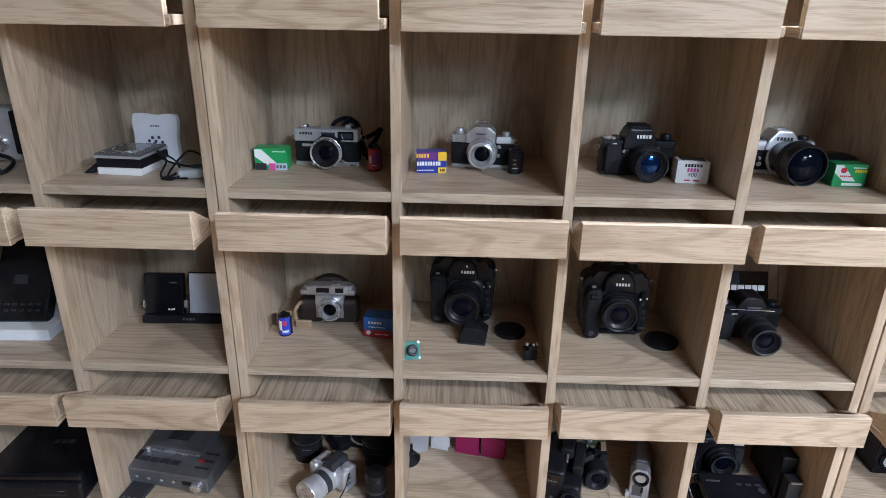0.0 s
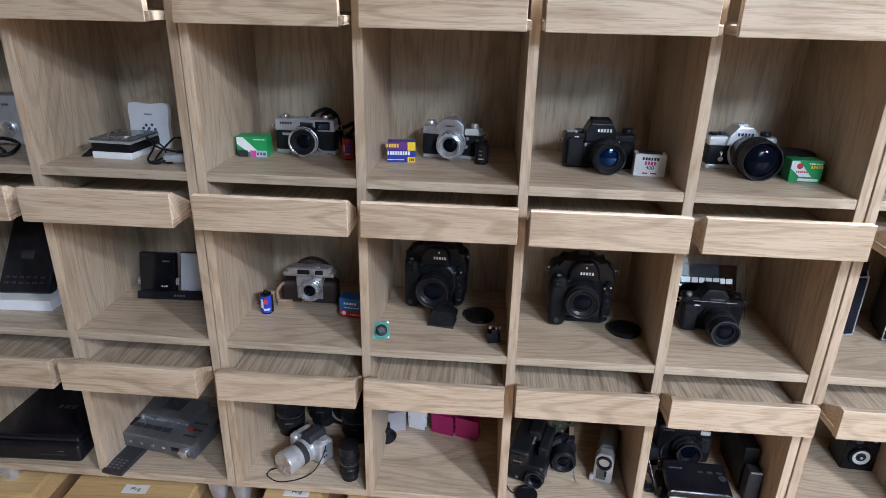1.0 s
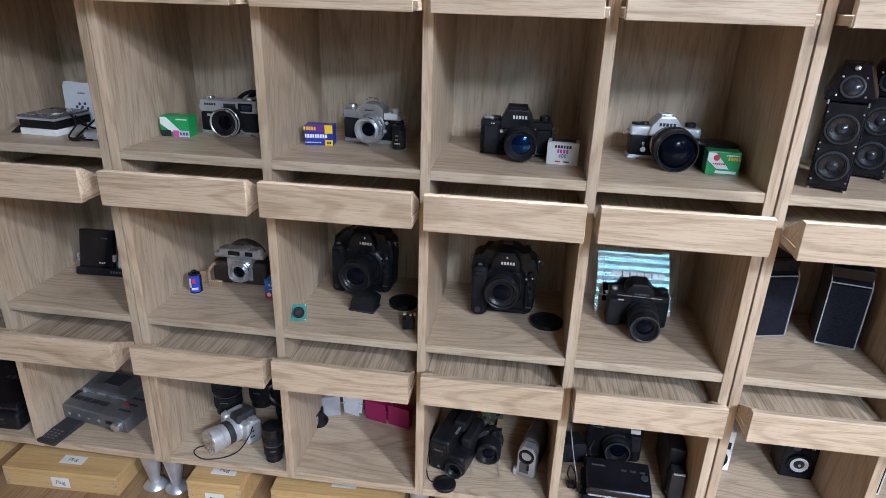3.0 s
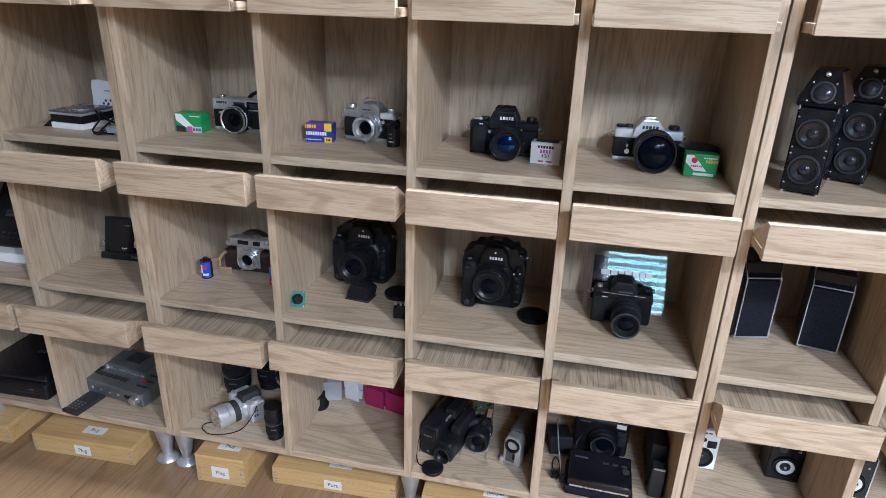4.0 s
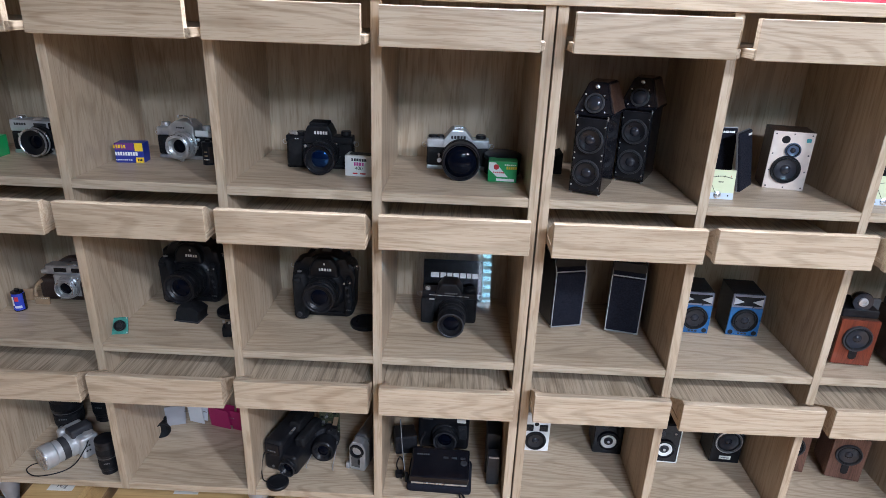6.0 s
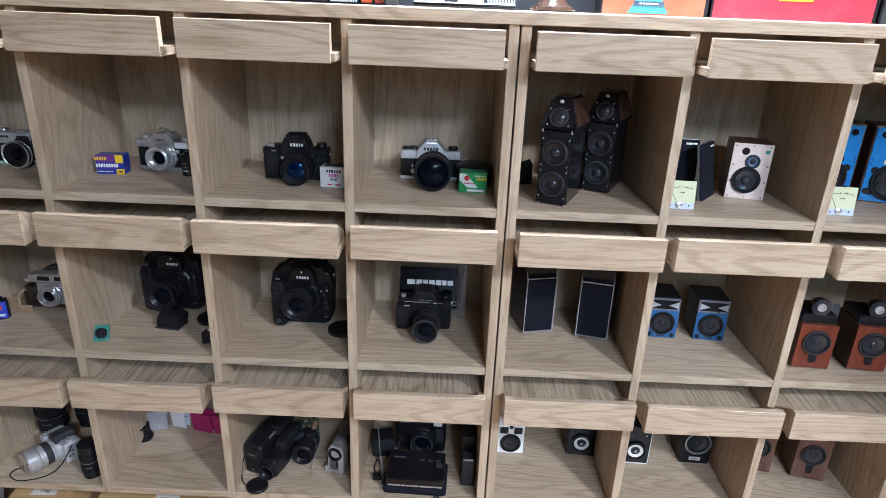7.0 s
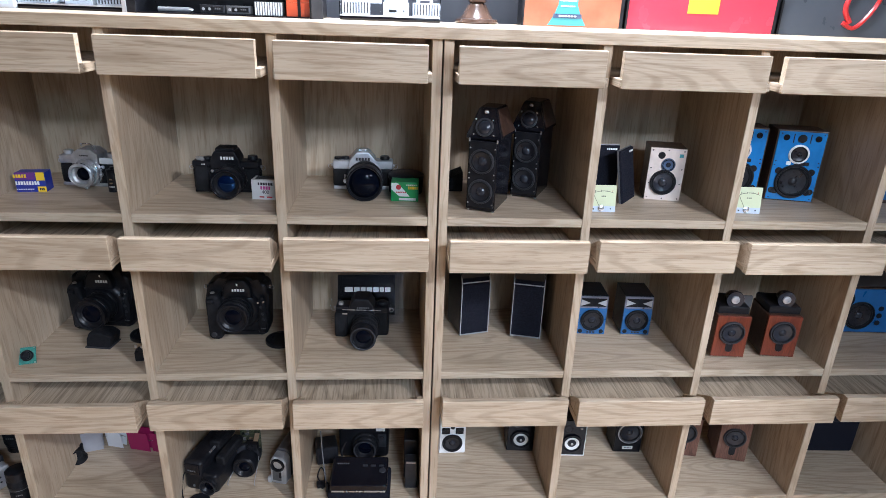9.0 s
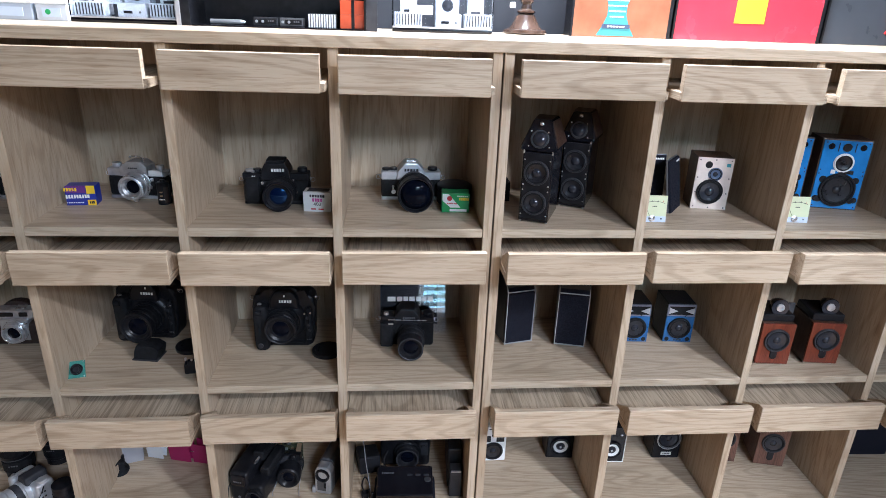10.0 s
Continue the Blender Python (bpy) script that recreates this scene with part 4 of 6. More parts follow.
def meter_card(x, y, rz):
    t = thing("meter_dial_card", pose(x, y, Z_A, -8, 0, rz), "pale yellow meter dial card standing on the shelf edge", "card", "meter dial cards")
    P("card", paper_yellow, t, B((0, 0.001, 0.028), (0.053, 0.0025, 0.056), 0.0004))
    P("lower_band", paper_blue, t, B((0, -0.0004, 0.006), (0.052, 0.0008, 0.012), 0))
    P("scale_arc", dark_grey, t, TU([(-0.021 + 0.006 * k, -0.0005, 0.040 + 0.004 * math.sin(math.pi * k / 7)) for k in range(8)], 0.0005, 6))
    for k in range(4):
        P("scale_mark", carton_red if k == 3 else dark_grey, t, B((-0.018 + 0.012 * k, -0.0005, 0.044), (0.0007, 0.0006, 0.004), 0))
    P("needle", dark_grey, t, TU([(-0.006, -0.0008, 0.008), (-0.018, -0.0008, 0.030), (-0.022, -0.0008, 0.038)], 0.0004, 6))
    P("hub", chrome, t, LA((-0.004, -0.0004, 0.008), [(0.007, 0), (0.007, 0.002), (0.004, 0.0035), (0, 0.0035)], "y", 20))
    bars(t, 0.0, -0.0005, 0.033, 0.01, 0.002, 3, dark_grey)
    screws(t, [(-0.02, 0.006), (0.016, 0.007)], -0.0008, black)


meter_card(1.205, 1.104, -2)
meter_card(1.5225, 1.106, -4)


def monitor_blue(x, y, rz):
    t = thing("studio_loudspeaker", pose(x, y, Z_A, 0, 0, rz) @ Matrix.Scale(0.975, 4), "walnut studio loudspeaker with a bright blue baffle", "loudspeaker", "blue studio loudspeakers")
    w, d, h = 0.108, 0.075, 0.166
    P("cabinet", walnut, t, B((0, d / 2, h / 2), (w, d, h), 0.0015))
    P("baffle", spk_blue, t, B((0, -0.0005, h / 2), (w - 0.006, 0.004, h - 0.006), 0.0008))
    wo = driver(t, 0.0, 0.048, -0.0027, 0.035, cone_black, black, cone_black, 0.28, "woofer")
    for a in (35, 145, 215, 325):
        P("woofer_ear", black, wo, C((0.043 * math.cos(radians(a)), -0.002, 0.048 + 0.041 * math.sin(radians(a))), 0.008, 0.002, "y", 0.0004, 14))
    md = driver(t, 0.0, 0.112, -0.0027, 0.0185, cone_black, white, cone_black, 0.3, "midrange")
    P("white_flange", white, md, LA((0, -0.0026, 0.112), [(0.0205, 0), (0.0225, 0.0003), (0.0225, 0.0016), (0.0205, 0.002)], "y", 32))
    P("tweeter", black, t, C((0.0, -0.002, 0.148), 0.0095, 0.003, "y", 0.0006))
    for px, pz, pr in ((-0.034, 0.149, 0.007), (0.034, 0.149, 0.007), (-0.042, 0.025, 0.007), (0.042, 0.025, 0.007)):
        P("port", gloss, t, C((px, -0.002, pz), pr, 0.0016, "y", 0.0003))
    for px in (-0.018, 0.018):
        P("slot", black, t, B((px, -0.0028, 0.148), (0.0022, 0.001, 0.02), 0.0002))
    P("control_plate", black, t, B((0.010, -0.003, 0.0905), (0.032, 0.0016, 0.008), 0.0003))
    for k in range(3):
        P("control_knob", dark_grey, t, C((0.0 + 0.01 * k, -0.0035, 0.0905), 0.0026, 0.0018, "y", 0.0003, 12))
    P("badge", white, t, B((-0.018, -0.003, 0.0905), (0.010, 0.0014, 0.009), 0.0003))
    screws(t, [(-0.045, 0.158), (0.045, 0.158), (-0.045, 0.008), (0.045, 0.008), (-0.047, 0.085), (0.047, 0.085), (-0.046, 0.094), (0.046, 0.094)], -0.0026, black)


monitor_blue(1.672, 1.204, -14)
monitor_blue(1.553, 1.234, -13)


# ---- middle row ----
def desk_recorder():
    t = thing("desk_tape_recorder", pose(-0.83, 1.135, Z_B, 0, 0, 4), "black desk recorder propped on a white box", "recorder")
    rot = Matrix.Rotation(radians(52), 4, "X")
    P("body", black, t, B((0, 0.085, 0.098), (0.115, 0.19, 0.032), 0.005, 3, rot))
    for k in range(6):
        for r in range(2):
            P("button", dark_grey, t, B((-0.04 + 0.016 * k, 0.026 + 0.008 * r, 0.051 + 0.0102 * r), (0.009, 0.004, 0.004), 0.0008, 1, rot))
    P("window", smoke, t, B((-0.005, 0.068, 0.103), (0.03, 0.02, 0.003), 0.0008, 1, rot))
    for k, (dz, ww) in enumerate(((0.128, 0.03), (0.088, 0.05))):
        P("lettering", grey_metal, t, B((-0.005, 0.085 + (dz - 0.114) * 0.78, dz + 0.0), (ww, 0.002, 0.0014), 0, 1, rot))
    b = thing("white_box", pose(-0.845, 1.125, Z_B, 0, 0, 3), "flat white cardboard box under a black recorder", "box")
    P("box_body", white_card, b, B((0, 0.08, 0.010), (0.18, 0.16, 0.020), 0.001))
    P("lid", white, b, B((0, 0.08, 0.0225), (0.183, 0.163, 0.006), 0.001))


desk_recorder()


def open_player():
    t = thing("portable_tape_player", pose(-0.502, 1.222, Z_B, -14, 0, 2), "black portable player standing open beside a grey lid", "tape player")
    P("body", gloss, t, B((-0.056, 0.008, 0.055), (0.084, 0.016, 0.106), 0.003, 2))
    P("base", black, t, B((0.0, 0.002, 0.009), (0.2, 0.026, 0.018), 0.003, 2))
    P("lid", grey_card, t, B((0.042, 0.006, 0.064), (0.088, 0.008, 0.088), 0.002))
    P("lid_frame", black, t, B((0.044, 0.012, 0.06), (0.1, 0.008, 0.1), 0.002))
    P("hinge", chrome, t, B((-0.008, 0.0, 0.042), (0.006, 0.01, 0.016), 0.001))
    P("side_clip", chrome, t, B((-0.099, 0.004, 0.04), (0.005, 0.012, 0.016), 0.001))
    for dx in (-0.004, 0.002, 0.007):
        P("printed_dot", ink_white, t, C((-0.042 + dx, 0.0006, 0.028 + abs(dx) * 0.2), 0.0022, 0.0007, "y", 0.0001, 10))
    bars(t, -0.035, -0.0003, 0.088, 0.018, 0.0028, 4, grey_metal)
    bars(t, -0.0, -0.0114, 0.010, 0.028, 0.005, 4, grey_metal)


open_player()
canister(-0.285, 1.184, Z_B, blue_can, "blue film canister with a red and white picture", gloss, 15, ((ink_red, 0.025, 0.036, -18, 18), (white_card, 0.014, 0.036, -60, -26), (paper_blue, 0.008, 0.014, -25, 40)))


def folding_rangefinder():
    t = thing("vintage_rangefinder_camera", pose(-0.203, 1.238, Z_B, 0, 0, 0), "vintage chrome camera in a brown leather half case", "camera", "film cameras on the shelves")
    w, d = 0.124, 0.034
    P("case", brown, t, B((0, d / 2, 0.028), (w + 0.008, d + 0.006, 0.056), 0.012, 4))
    P("body", silver_old, t, B((0.004, d / 2 - 0.004, 0.04), (0.062, d, 0.055), 0.004, 3))
    P("top_plate", silver_old, t, B((0, d / 2, 0.077), (w - 0.03, d - 0.004, 0.02), 0.005, 3), B((0, d / 2, 0.07), (w - 0.004, d - 0.006, 0.012), 0.005, 3))
    P("finder_window", gloss, t, B((-0.010, 0.0008, 0.0775), (0.028, 0.003, 0.010), 0.0008))
    P("finder_window", gloss, t, B((0.026, 0.0008, 0.0775), (0.018, 0.003, 0.010), 0.0008))
    knob(t, "wind_knob", 0.045, d / 2, 0.076, 0.010, 0.010, silver_old)
    knob(t, "rewind_knob", -0.044, d / 2, 0.076, 0.009, 0.008, silver_old)
    P("accessory_shoe", chrome, t, B((0.016, d / 2, 0.0885), (0.02, 0.018, 0.003), 0.0006))
    lens(t, 0.006, 0.038, -0.004, [(0.027, 0.006), (0.025, 0.008), (0.021, 0.006)], 0.017, silver_old, lens_glass, chrome)
    P("shutter_lever", chrome, t, B((-0.008, -0.012, 0.012), (0.012, 0.004, 0.003), 0.001, 1, Matrix.Rotation(radians(-30), 4, "Y")))
    P("sync_socket", chrome, t, C((0.031, -0.006, 0.058), 0.004, 0.004, "y"))
    P("flap", brown, t, LA((0, 0.034, 0.045), [(0.052, -0.016), (0.052, 0.004), (0.042, 0.006)], "y", 28))
    s = thing("leather_strap", pose(-0.262, 1.214, Z_B, 0, 0, 0), "tan leather case strap with white stitching, curled", "strap")
    P("strap", tan, s, B((0.01, 0.0, 0.009), (0.034, 0.004, 0.018), 0.001), TU([(-0.006, 0.004, 0.012), (-0.012, 0.014, 0.03), (-0.004, 0.02, 0.045), (0.004, 0.022, 0.05)], 0.004), B((-0.035, 0.012, 0.016), (0.036, 0.003, 0.03), 0.001, 1, Matrix.Rotation(radians(14), 4, "Z")))
    for k in range(7):
        P("stitch", ink_white, s, B((-0.004 + 0.0048 * k, -0.0022, 0.016), (0.0022, 0.0006, 0.0007), 0))


folding_rangefinder()
t = carton(-0.088, 1.178, Z_B, -6, 0.06, 0.046, 0.036, carton_sky, "blue and red film carton")
P("printed_band", carton_red, t, B((0, 0, 0.009), (0.0602, 0.0014, 0.016), 0))
bars(t, -0.006, -0.0004, 0.034, 0.03, 0.005, 5)
bars(t, -0.002, -0.0004, 0.024, 0.036, 0.0022, 7)
P("printed_seal", ink_white, t, C((-0.02, -0.0002, 0.011), 0.005, 0.0012, "y", 0.0001, 14))
bars(t, 0.008, -0.0009, 0.008, 0.03, 0.0025, 6)


def big_dslr(x, y, rz, label, lens_rings, glass_r, lens_x, lens_z, text_x):
    """A professional digital reflex camera with an upright second grip below."""
    t = thing("digital_reflex_camera", pose(x, y, Z_B, 0, 0, rz), label, "camera", "digital cameras on the shelves")
    d = 0.052
    shell = [(-0.060, 0.003), (-0.050, 0.0), (0.050, 0.0), (0.062, 0.006), (0.067, 0.02), (0.070, 0.104), (0.069, 0.124), (0.061, 0.134), (0.044, 0.138), (0.032, 0.149), (0.020, 0.155),
             (-0.016, 0.155), (-0.028, 0.147), (-0.038, 0.139), (-0.060, 0.137), (-0.070, 0.128), (-0.072, 0.104), (-0.070, 0.02)]
    P("body", black, t, PR(shell, 0.0, d, 0.009, 4))
    P("grip", black_soft, t, PR([(-0.066, 0.012), (-0.058, 0.004), (-0.040, 0.004), (-0.033, 0.012), (-0.031, 0.06), (-0.035, 0.112), (-0.044, 0.120), (-0.060, 0.118), (-0.067, 0.108)], -0.03, 0.004, 0.011, 4))
    P("mount_bulge", black, t, LA((lens_x, 0.004, lens_z), [(0.054, 0), (0.052, 0.008), (0.046, 0.014), (0.040, 0.016)], "y", 40))
    P("prism", black, t, PR([(-0.032, 0.104), (0.036, 0.104), (0.034, 0.130), (0.024, 0.146), (0.016, 0.151), (-0.012, 0.151), (-0.020, 0.146), (-0.030, 0.130)], -0.016, 0.02, 0.008, 4))
    P("shoulder", black_soft, t, PR([(0.046, 0.012), (0.062, 0.012), (0.065, 0.05), (0.062, 0.104), (0.050, 0.108), (0.044, 0.08)], -0.012, 0.006, 0.008, 3))
    P("hot_shoe", grey_metal, t, B((0.002, 0.03, 0.156), (0.02, 0.02, 0.003), 0.0006))
    bars(t, text_x, -0.0166, 0.126, 0.030, 0.0062, 5, ink_white)
    bars(t, text_x - 0.028, -0.0005, 0.124, 0.010, 0.003, 2, grey_metal)
    P("prism_mark", ink_white, t, B((text_x - 0.002, -0.0158, 0.139), (0.0035, 0.001, 0.005), 0.0004))
    P("mode_dial", dark_grey, t, C((0.052, 0.024, 0.125), 0.010, 0.010, "z", 0.001))
    P("shutter_button", chrome, t, C((-0.052, -0.016, 0.117), 0.005, 0.004, "z", 0.001))
    P("command_dial", black_soft, t, C((-0.060, -0.031, 0.104), 0.006, 0.014, "x", 0.001))
    for bx, bz in ((-0.030, 0.106), (0.053, 0.082), (0.056, 0.064), (0.058, 0.05)):
        P("button", dark_grey, t, C((bx, -0.011, bz), 0.0036, 0.003, "y", 0.0008, 14))
    for bx, bz in ((0.047, 0.092), (0.060, 0.094)):
        P("terminal", chrome, t, C((bx, -0.010, bz), 0.0022, 0.003, "y", 0.0004, 12))
    P("vertical_release", dark_grey, t, C((-0.052, -0.03, 0.02), 0.006, 0.004, "y", 0.001, 16))
    P("rubber_trim", black_soft, t, B((0.004, -0.001, 0.012), (0.08, 0.006, 0.006), 0.002))
    bars(t, 0.056, -0.0126, 0.026, 0.012, 0.003, 3, grey_metal)
    lugs(t, 0.138, d / 2 - 0.008, 0.122)
    lens(t, lens_x, lens_z, -0.010, lens_rings, glass_r, black, lens_glass, black)
    return t


big_dslr(0.088, 1.262, -6, "large black digital reflex camera with a wide zoom lens", [(0.036, 0.012), (0.034, 0.022), (0.037, 0.016), (0.036, 0.014)], 0.026, 0.006, 0.066, 0.012)
big_dslr(0.411, 1.216, -1, "large black digital reflex camera with a standard lens", [(0.037, 0.010), (0.034, 0.014), (0.036, 0.012), (0.034, 0.010)], 0.023, -0.002, 0.072, 0.006)
f = thing("tripod_foot", pose(0.112, 1.172, Z_B, 0, 0, -8), "black tripod collar foot standing under a lens", "tripod foot")
P("foot", black_soft, f, PR([(-0.03, 0), (0.024, 0), (0.03, 0.026), (0.014, 0.036), (-0.02, 0.036), (-0.026, 0.02)], -0.012, 0.03, 0.003))
P("plate", dark_grey, f, B((-0.002, 0.008, 0.0015), (0.058, 0.046, 0.003), 0.001))


def sensor_board():
    t = thing("image_sensor_board", pose(-0.01, 1.092, Z_B, -30, 0, 14), "small green circuit board with a black lens barrel", "circuit board")
    P("board", pcb_green, t, B((0, 0.002, 0.019), (0.036, 0.0018, 0.036), 0.0003))
    P("lens_holder", black, t, LA((0.002, 0.001, 0.019), [(0.012, 0), (0.012, 0.004), (0.0095, 0.006), (0.0095, 0.014), (0.0075, 0.014), (0.006, 0.011), (0, 0.011)], "y", 24))
    for sx, sz in ((-1, -1), (1, -1), (-1, 1), (1, 1)):
        P("solder_pad", chrome, t, C((sx * 0.0155, 0.001, 0.019 + sz * 0.0155), 0.0016, 0.0006, "y", 0.0001, 10))
    P("connector", white, t, B((0.0, 0.0035, 0.004), (0.014, 0.004, 0.005), 0.0005))


sensor_board()
lens_cap(0.192, 1.215, Z_B, 0.033)
lens_cap(0.508, 1.188, Z_B, 0.034)
s = thing("small_clamp", pose(0.224, 1.105, Z_B, 0, 0, 10), "small black clamp with chrome screws", "clamp")
P("jaw", black, s, B((0, 0.006, 0.013), (0.026, 0.022, 0.024), 0.004), B((0.003, 0.0, 0.028), (0.016, 0.012, 0.012), 0.003))
P("screw", chrome, s, C((-0.008, 0.0, 0.034), 0.003, 0.006, "z"), C((0.004, -0.004, 0.034), 0.0025, 0.005, "z"), C((0.012, 0.0, 0.032), 0.0025, 0.006, "z"))


def display_plaque():
    """Clear plaque, leaning back, with a black panel behind it."""
    t = thing("display_plaque", pose(0.704, 1.272, Z_B, -22, 0, 0), "clear acrylic plaque with a black lettered panel, leaning back", "plaque")
    P("black_panel", mirror_black, t, B((-0.002, 0.0085, 0.073), (0.142, 0.003, 0.1), 0.0))
    ac = P("acrylic_sheet", plaque_clear, t, B((0, 0.003, 0.072), (0.178, 0.005, 0.144), 0.0))
    bm = bmesh.new()
    x0 = -0.057
    for k, ww in enumerate((0.023, 0.016, 0.014, 0.016, 0.016, 0.012, 0.016)):
        box(bm, (x0 + ww / 2, 0.0, 0.086), (ww * 0.86, 0.0012, 0.0118))
        x0 += ww + 0.0005
    part("lettering", bm, bright_white, t)


display_plaque()


def compact_slr():
    t = thing("compact_reflex_camera", pose(0.695, 1.213, Z_B, 0, 0, -3), "black reflex film camera with a tilted zoom lens", "camera", "film cameras on the shelves")
    w, d = 0.126, 0.04
    P("body", leather, t, B((0, d / 2, 0.033), (w, d, 0.066), 0.009, 4))
    P("top_plate", black, t, B((0, d / 2, 0.069), (w - 0.002, d, 0.014), 0.004, 3))
    P("grip", black_soft, t, B((-0.048, -0.006, 0.034), (0.03, 0.018, 0.062), 0.007, 3))
    P("prism", black, t, PR([(-0.032, 0.06), (0.032, 0.06), (0.028, 0.084), (0.016, 0.1), (-0.016, 0.1), (-0.028, 0.084)], -0.006, 0.042, 0.004))
    P("strip", chrome, t, B((0.0, -0.007, 0.0725), (0.09, 0.0012, 0.0012), 0))
    bars(t, 0.004, -0.0066, 0.078, 0.03, 0.0036, 7, grey_metal)
    P("self_timer_lamp", chrome, t, B((-0.038, -0.0152, 0.066), (0.012, 0.001, 0.003), 0.0003))
    knob(t, "mode_dial", 0.048, d / 2, 0.076, 0.012, 0.008, black)
    knob(t, "shutter_button", -0.05, d / 2 - 0.006, 0.076, 0.006, 0.006, chrome)
    lens(t, 0.01, 0.034, 0, [(0.032, 0.008), (0.029, 0.02), (0.031, 0.022), (0.0285, 0.026)], 0.021, black, lens_glass, dark_grey)
    lugs(t, w, d / 2, 0.064)


compact_slr()


def grille_speaker(x, y, rz):
    t = thing("cloth_front_loudspeaker", pose(x, y, Z_B, 0, 0, rz), "black loudspeaker with cloth grilles and silver edges", "loudspeaker", "black cloth loudspeakers")
    w, d, h = 0.072, 0.09, 0.168
    P("cabinet", black, t, B((0, d / 2 + 0.004, 0.006 + h / 2), (w, d, h), 0.002))
    P("front_grille", navy_cloth, t, B((0, 0.0, 0.006 + 0.068), (w - 0.004, 0.008, 0.13), 0.002))
    P("top_grille", navy_cloth, t, B((0, 0.012, 0.006 + 0.152), (w - 0.004, 0.008, 0.038), 0.002, 2, Matrix.Rotation(radians(-32), 4, "X")))
    for sx in (-1, 1):
        P("edge_trim", trim_grey, t, B((sx * (w / 2 - 0.0006), -0.003, 0.006 + 0.069), (0.0018, 0.003, 0.138), 0.0004), B((sx * (w / 2 - 0.0006), 0.009, 0.006 + 0.154), (0.0018, 0.003, 0.04), 0.0004, 1, Matrix.Rotation(radians(-32), 4, "X")))
    P("edge_trim", trim_grey, t, B((0, -0.003, 0.006 + 0.1375), (w, 0.003, 0.0018), 0.0004))
    P("edge_trim", trim_grey, t, B((0, -0.003, 0.0075), (w, 0.003, 0.0016), 0.0004))
    for sx in (-1, 1):
        for yy in (0.01, d - 0.006):
            P("foot", chrome, t, LA((sx * (w / 2 - 0.006), yy, 0), [(0.003, 0), (0.004, 0.002), (0.004, 0.007)], "z", 12))


grille_speaker(0.964, 1.214, 14)
grille_speaker(1.088, 1.198, -14)


horn_metal = material("blue_grey_metal", (0.20, 0.23, 0.32), 0.3, metal=0.8, spots=0.1, scale=60)


def horn_speaker(x, y, rz):
    t = thing("horn_loudspeaker", pose(x, y, Z_B, 0, 0, rz), "small black loudspeaker with a blue baffle and silver horn", "loudspeaker", "blue horn loudspeakers")
    w, d, h = 0.07, 0.08, 0.105
    P("cabinet", black, t, B((0, d / 2, h / 2), (w, d, h), 0.002))
    P("baffle", spk_navy, t, B((0, -0.001, 0.036), (w, 0.005, 0.07), 0.001))
    driver(t, 0, 0.04, -0.0037, 0.025, cone_black, black, cone_gloss, 0.36)
    hn = P("horn", horn_metal, t, B((0, -0.0005, 0.087), (w, 0.005, 0.032), 0.001))
    P("horn_mouth", black_soft, hn, PR([(-0.031, 0.076), (0.031, 0.076), (0.031, 0.098), (-0.031, 0.098)], -0.0036, 0.0, 0.0))
    for sx in (-1, 1):
        P("horn_cheek", trim_grey, hn, PR([(sx * 0.031, 0.078), (sx * 0.031, 0.095), (sx * 0.009, 0.086)], -0.0046, 0.0, 0.0))
    for sx in (-1, 1):
        P("port", black, t, C((sx * 0.026, -0.003, 0.009), 0.0055, 0.0016, "y", 0.0003))
    bars(t, 0, -0.0038, 0.0065, 0.022, 0.004, 3, ink_black)


horn_speaker(1.256, 1.222, -3)
horn_speaker(1.368, 1.219, -4)


def red_speaker(x, y, rz, z, tall, label, group, head, mat):
    t = thing("veneered_loudspeaker", pose(x, y, z, 0, 0, rz), label, "loudspeaker", group)
    w, d, h = 0.076, 0.09, tall
    P("cabinet", walnut if head else mat, t, B((0, d / 2 + 0.002, 0.006 + h / 2), (w, d, h), 0.002))
    P("baffle", mat, t, B((0, -0.0005, 0.006 + h / 2), (w, 0.006, h), 0.0014))
    zc = 0.006 + h * 0.6
    driver(t, 0, zc, -0.0037, 0.0255, cone_gloss, dark_grey, cone_gloss, 0.34)
    P("port", black, t, C((0, -0.003, 0.006 + h * 0.2), 0.008, 0.0022, "y", 0.0004), B((0, -0.004, 0.006 + h * 0.27), (0.016, 0.002, 0.018), 0.0004))
    for sx in (-1, 1):
        for yy in (0.008, d - 0.006):
            P("foot", chrome, t, LA((sx * (w / 2 - 0.008), yy, 0), [(0.003, 0), (0.004, 0.002), (0.004, 0.007)], "z", 12))
    if head:
        P("upper_block", black, t, B((0, d / 2 + 0.004, 0.006 + h + 0.009), (w - 0.004, d - 0.01, 0.018), 0.004, 3))
        pod = P("tweeter_pod", gloss, t, LA((0, 0.05, 0.006 + h + 0.034), [(0.004, 0), (0.012, 0.008), (0.0185, 0.022), (0.0205, 0.034), (0.019, 0.036)], "y", 28))
        P("tweeter_ring", cone_gloss, pod, LA((0, 0.015, 0.006 + h + 0.034), [(0.0195, 0), (0.0195, 0.002), (0.010, 0.0012)], "y", 28))
        P("tweeter_dome", steel, pod, LA((0, 0.015, 0.006 + h + 0.034), [(0.0095, 0.001), (0.009, 0.004), (0.0045, 0.005), (0.004, 0.003), (0, 0.003)], "y", 24))
    return t


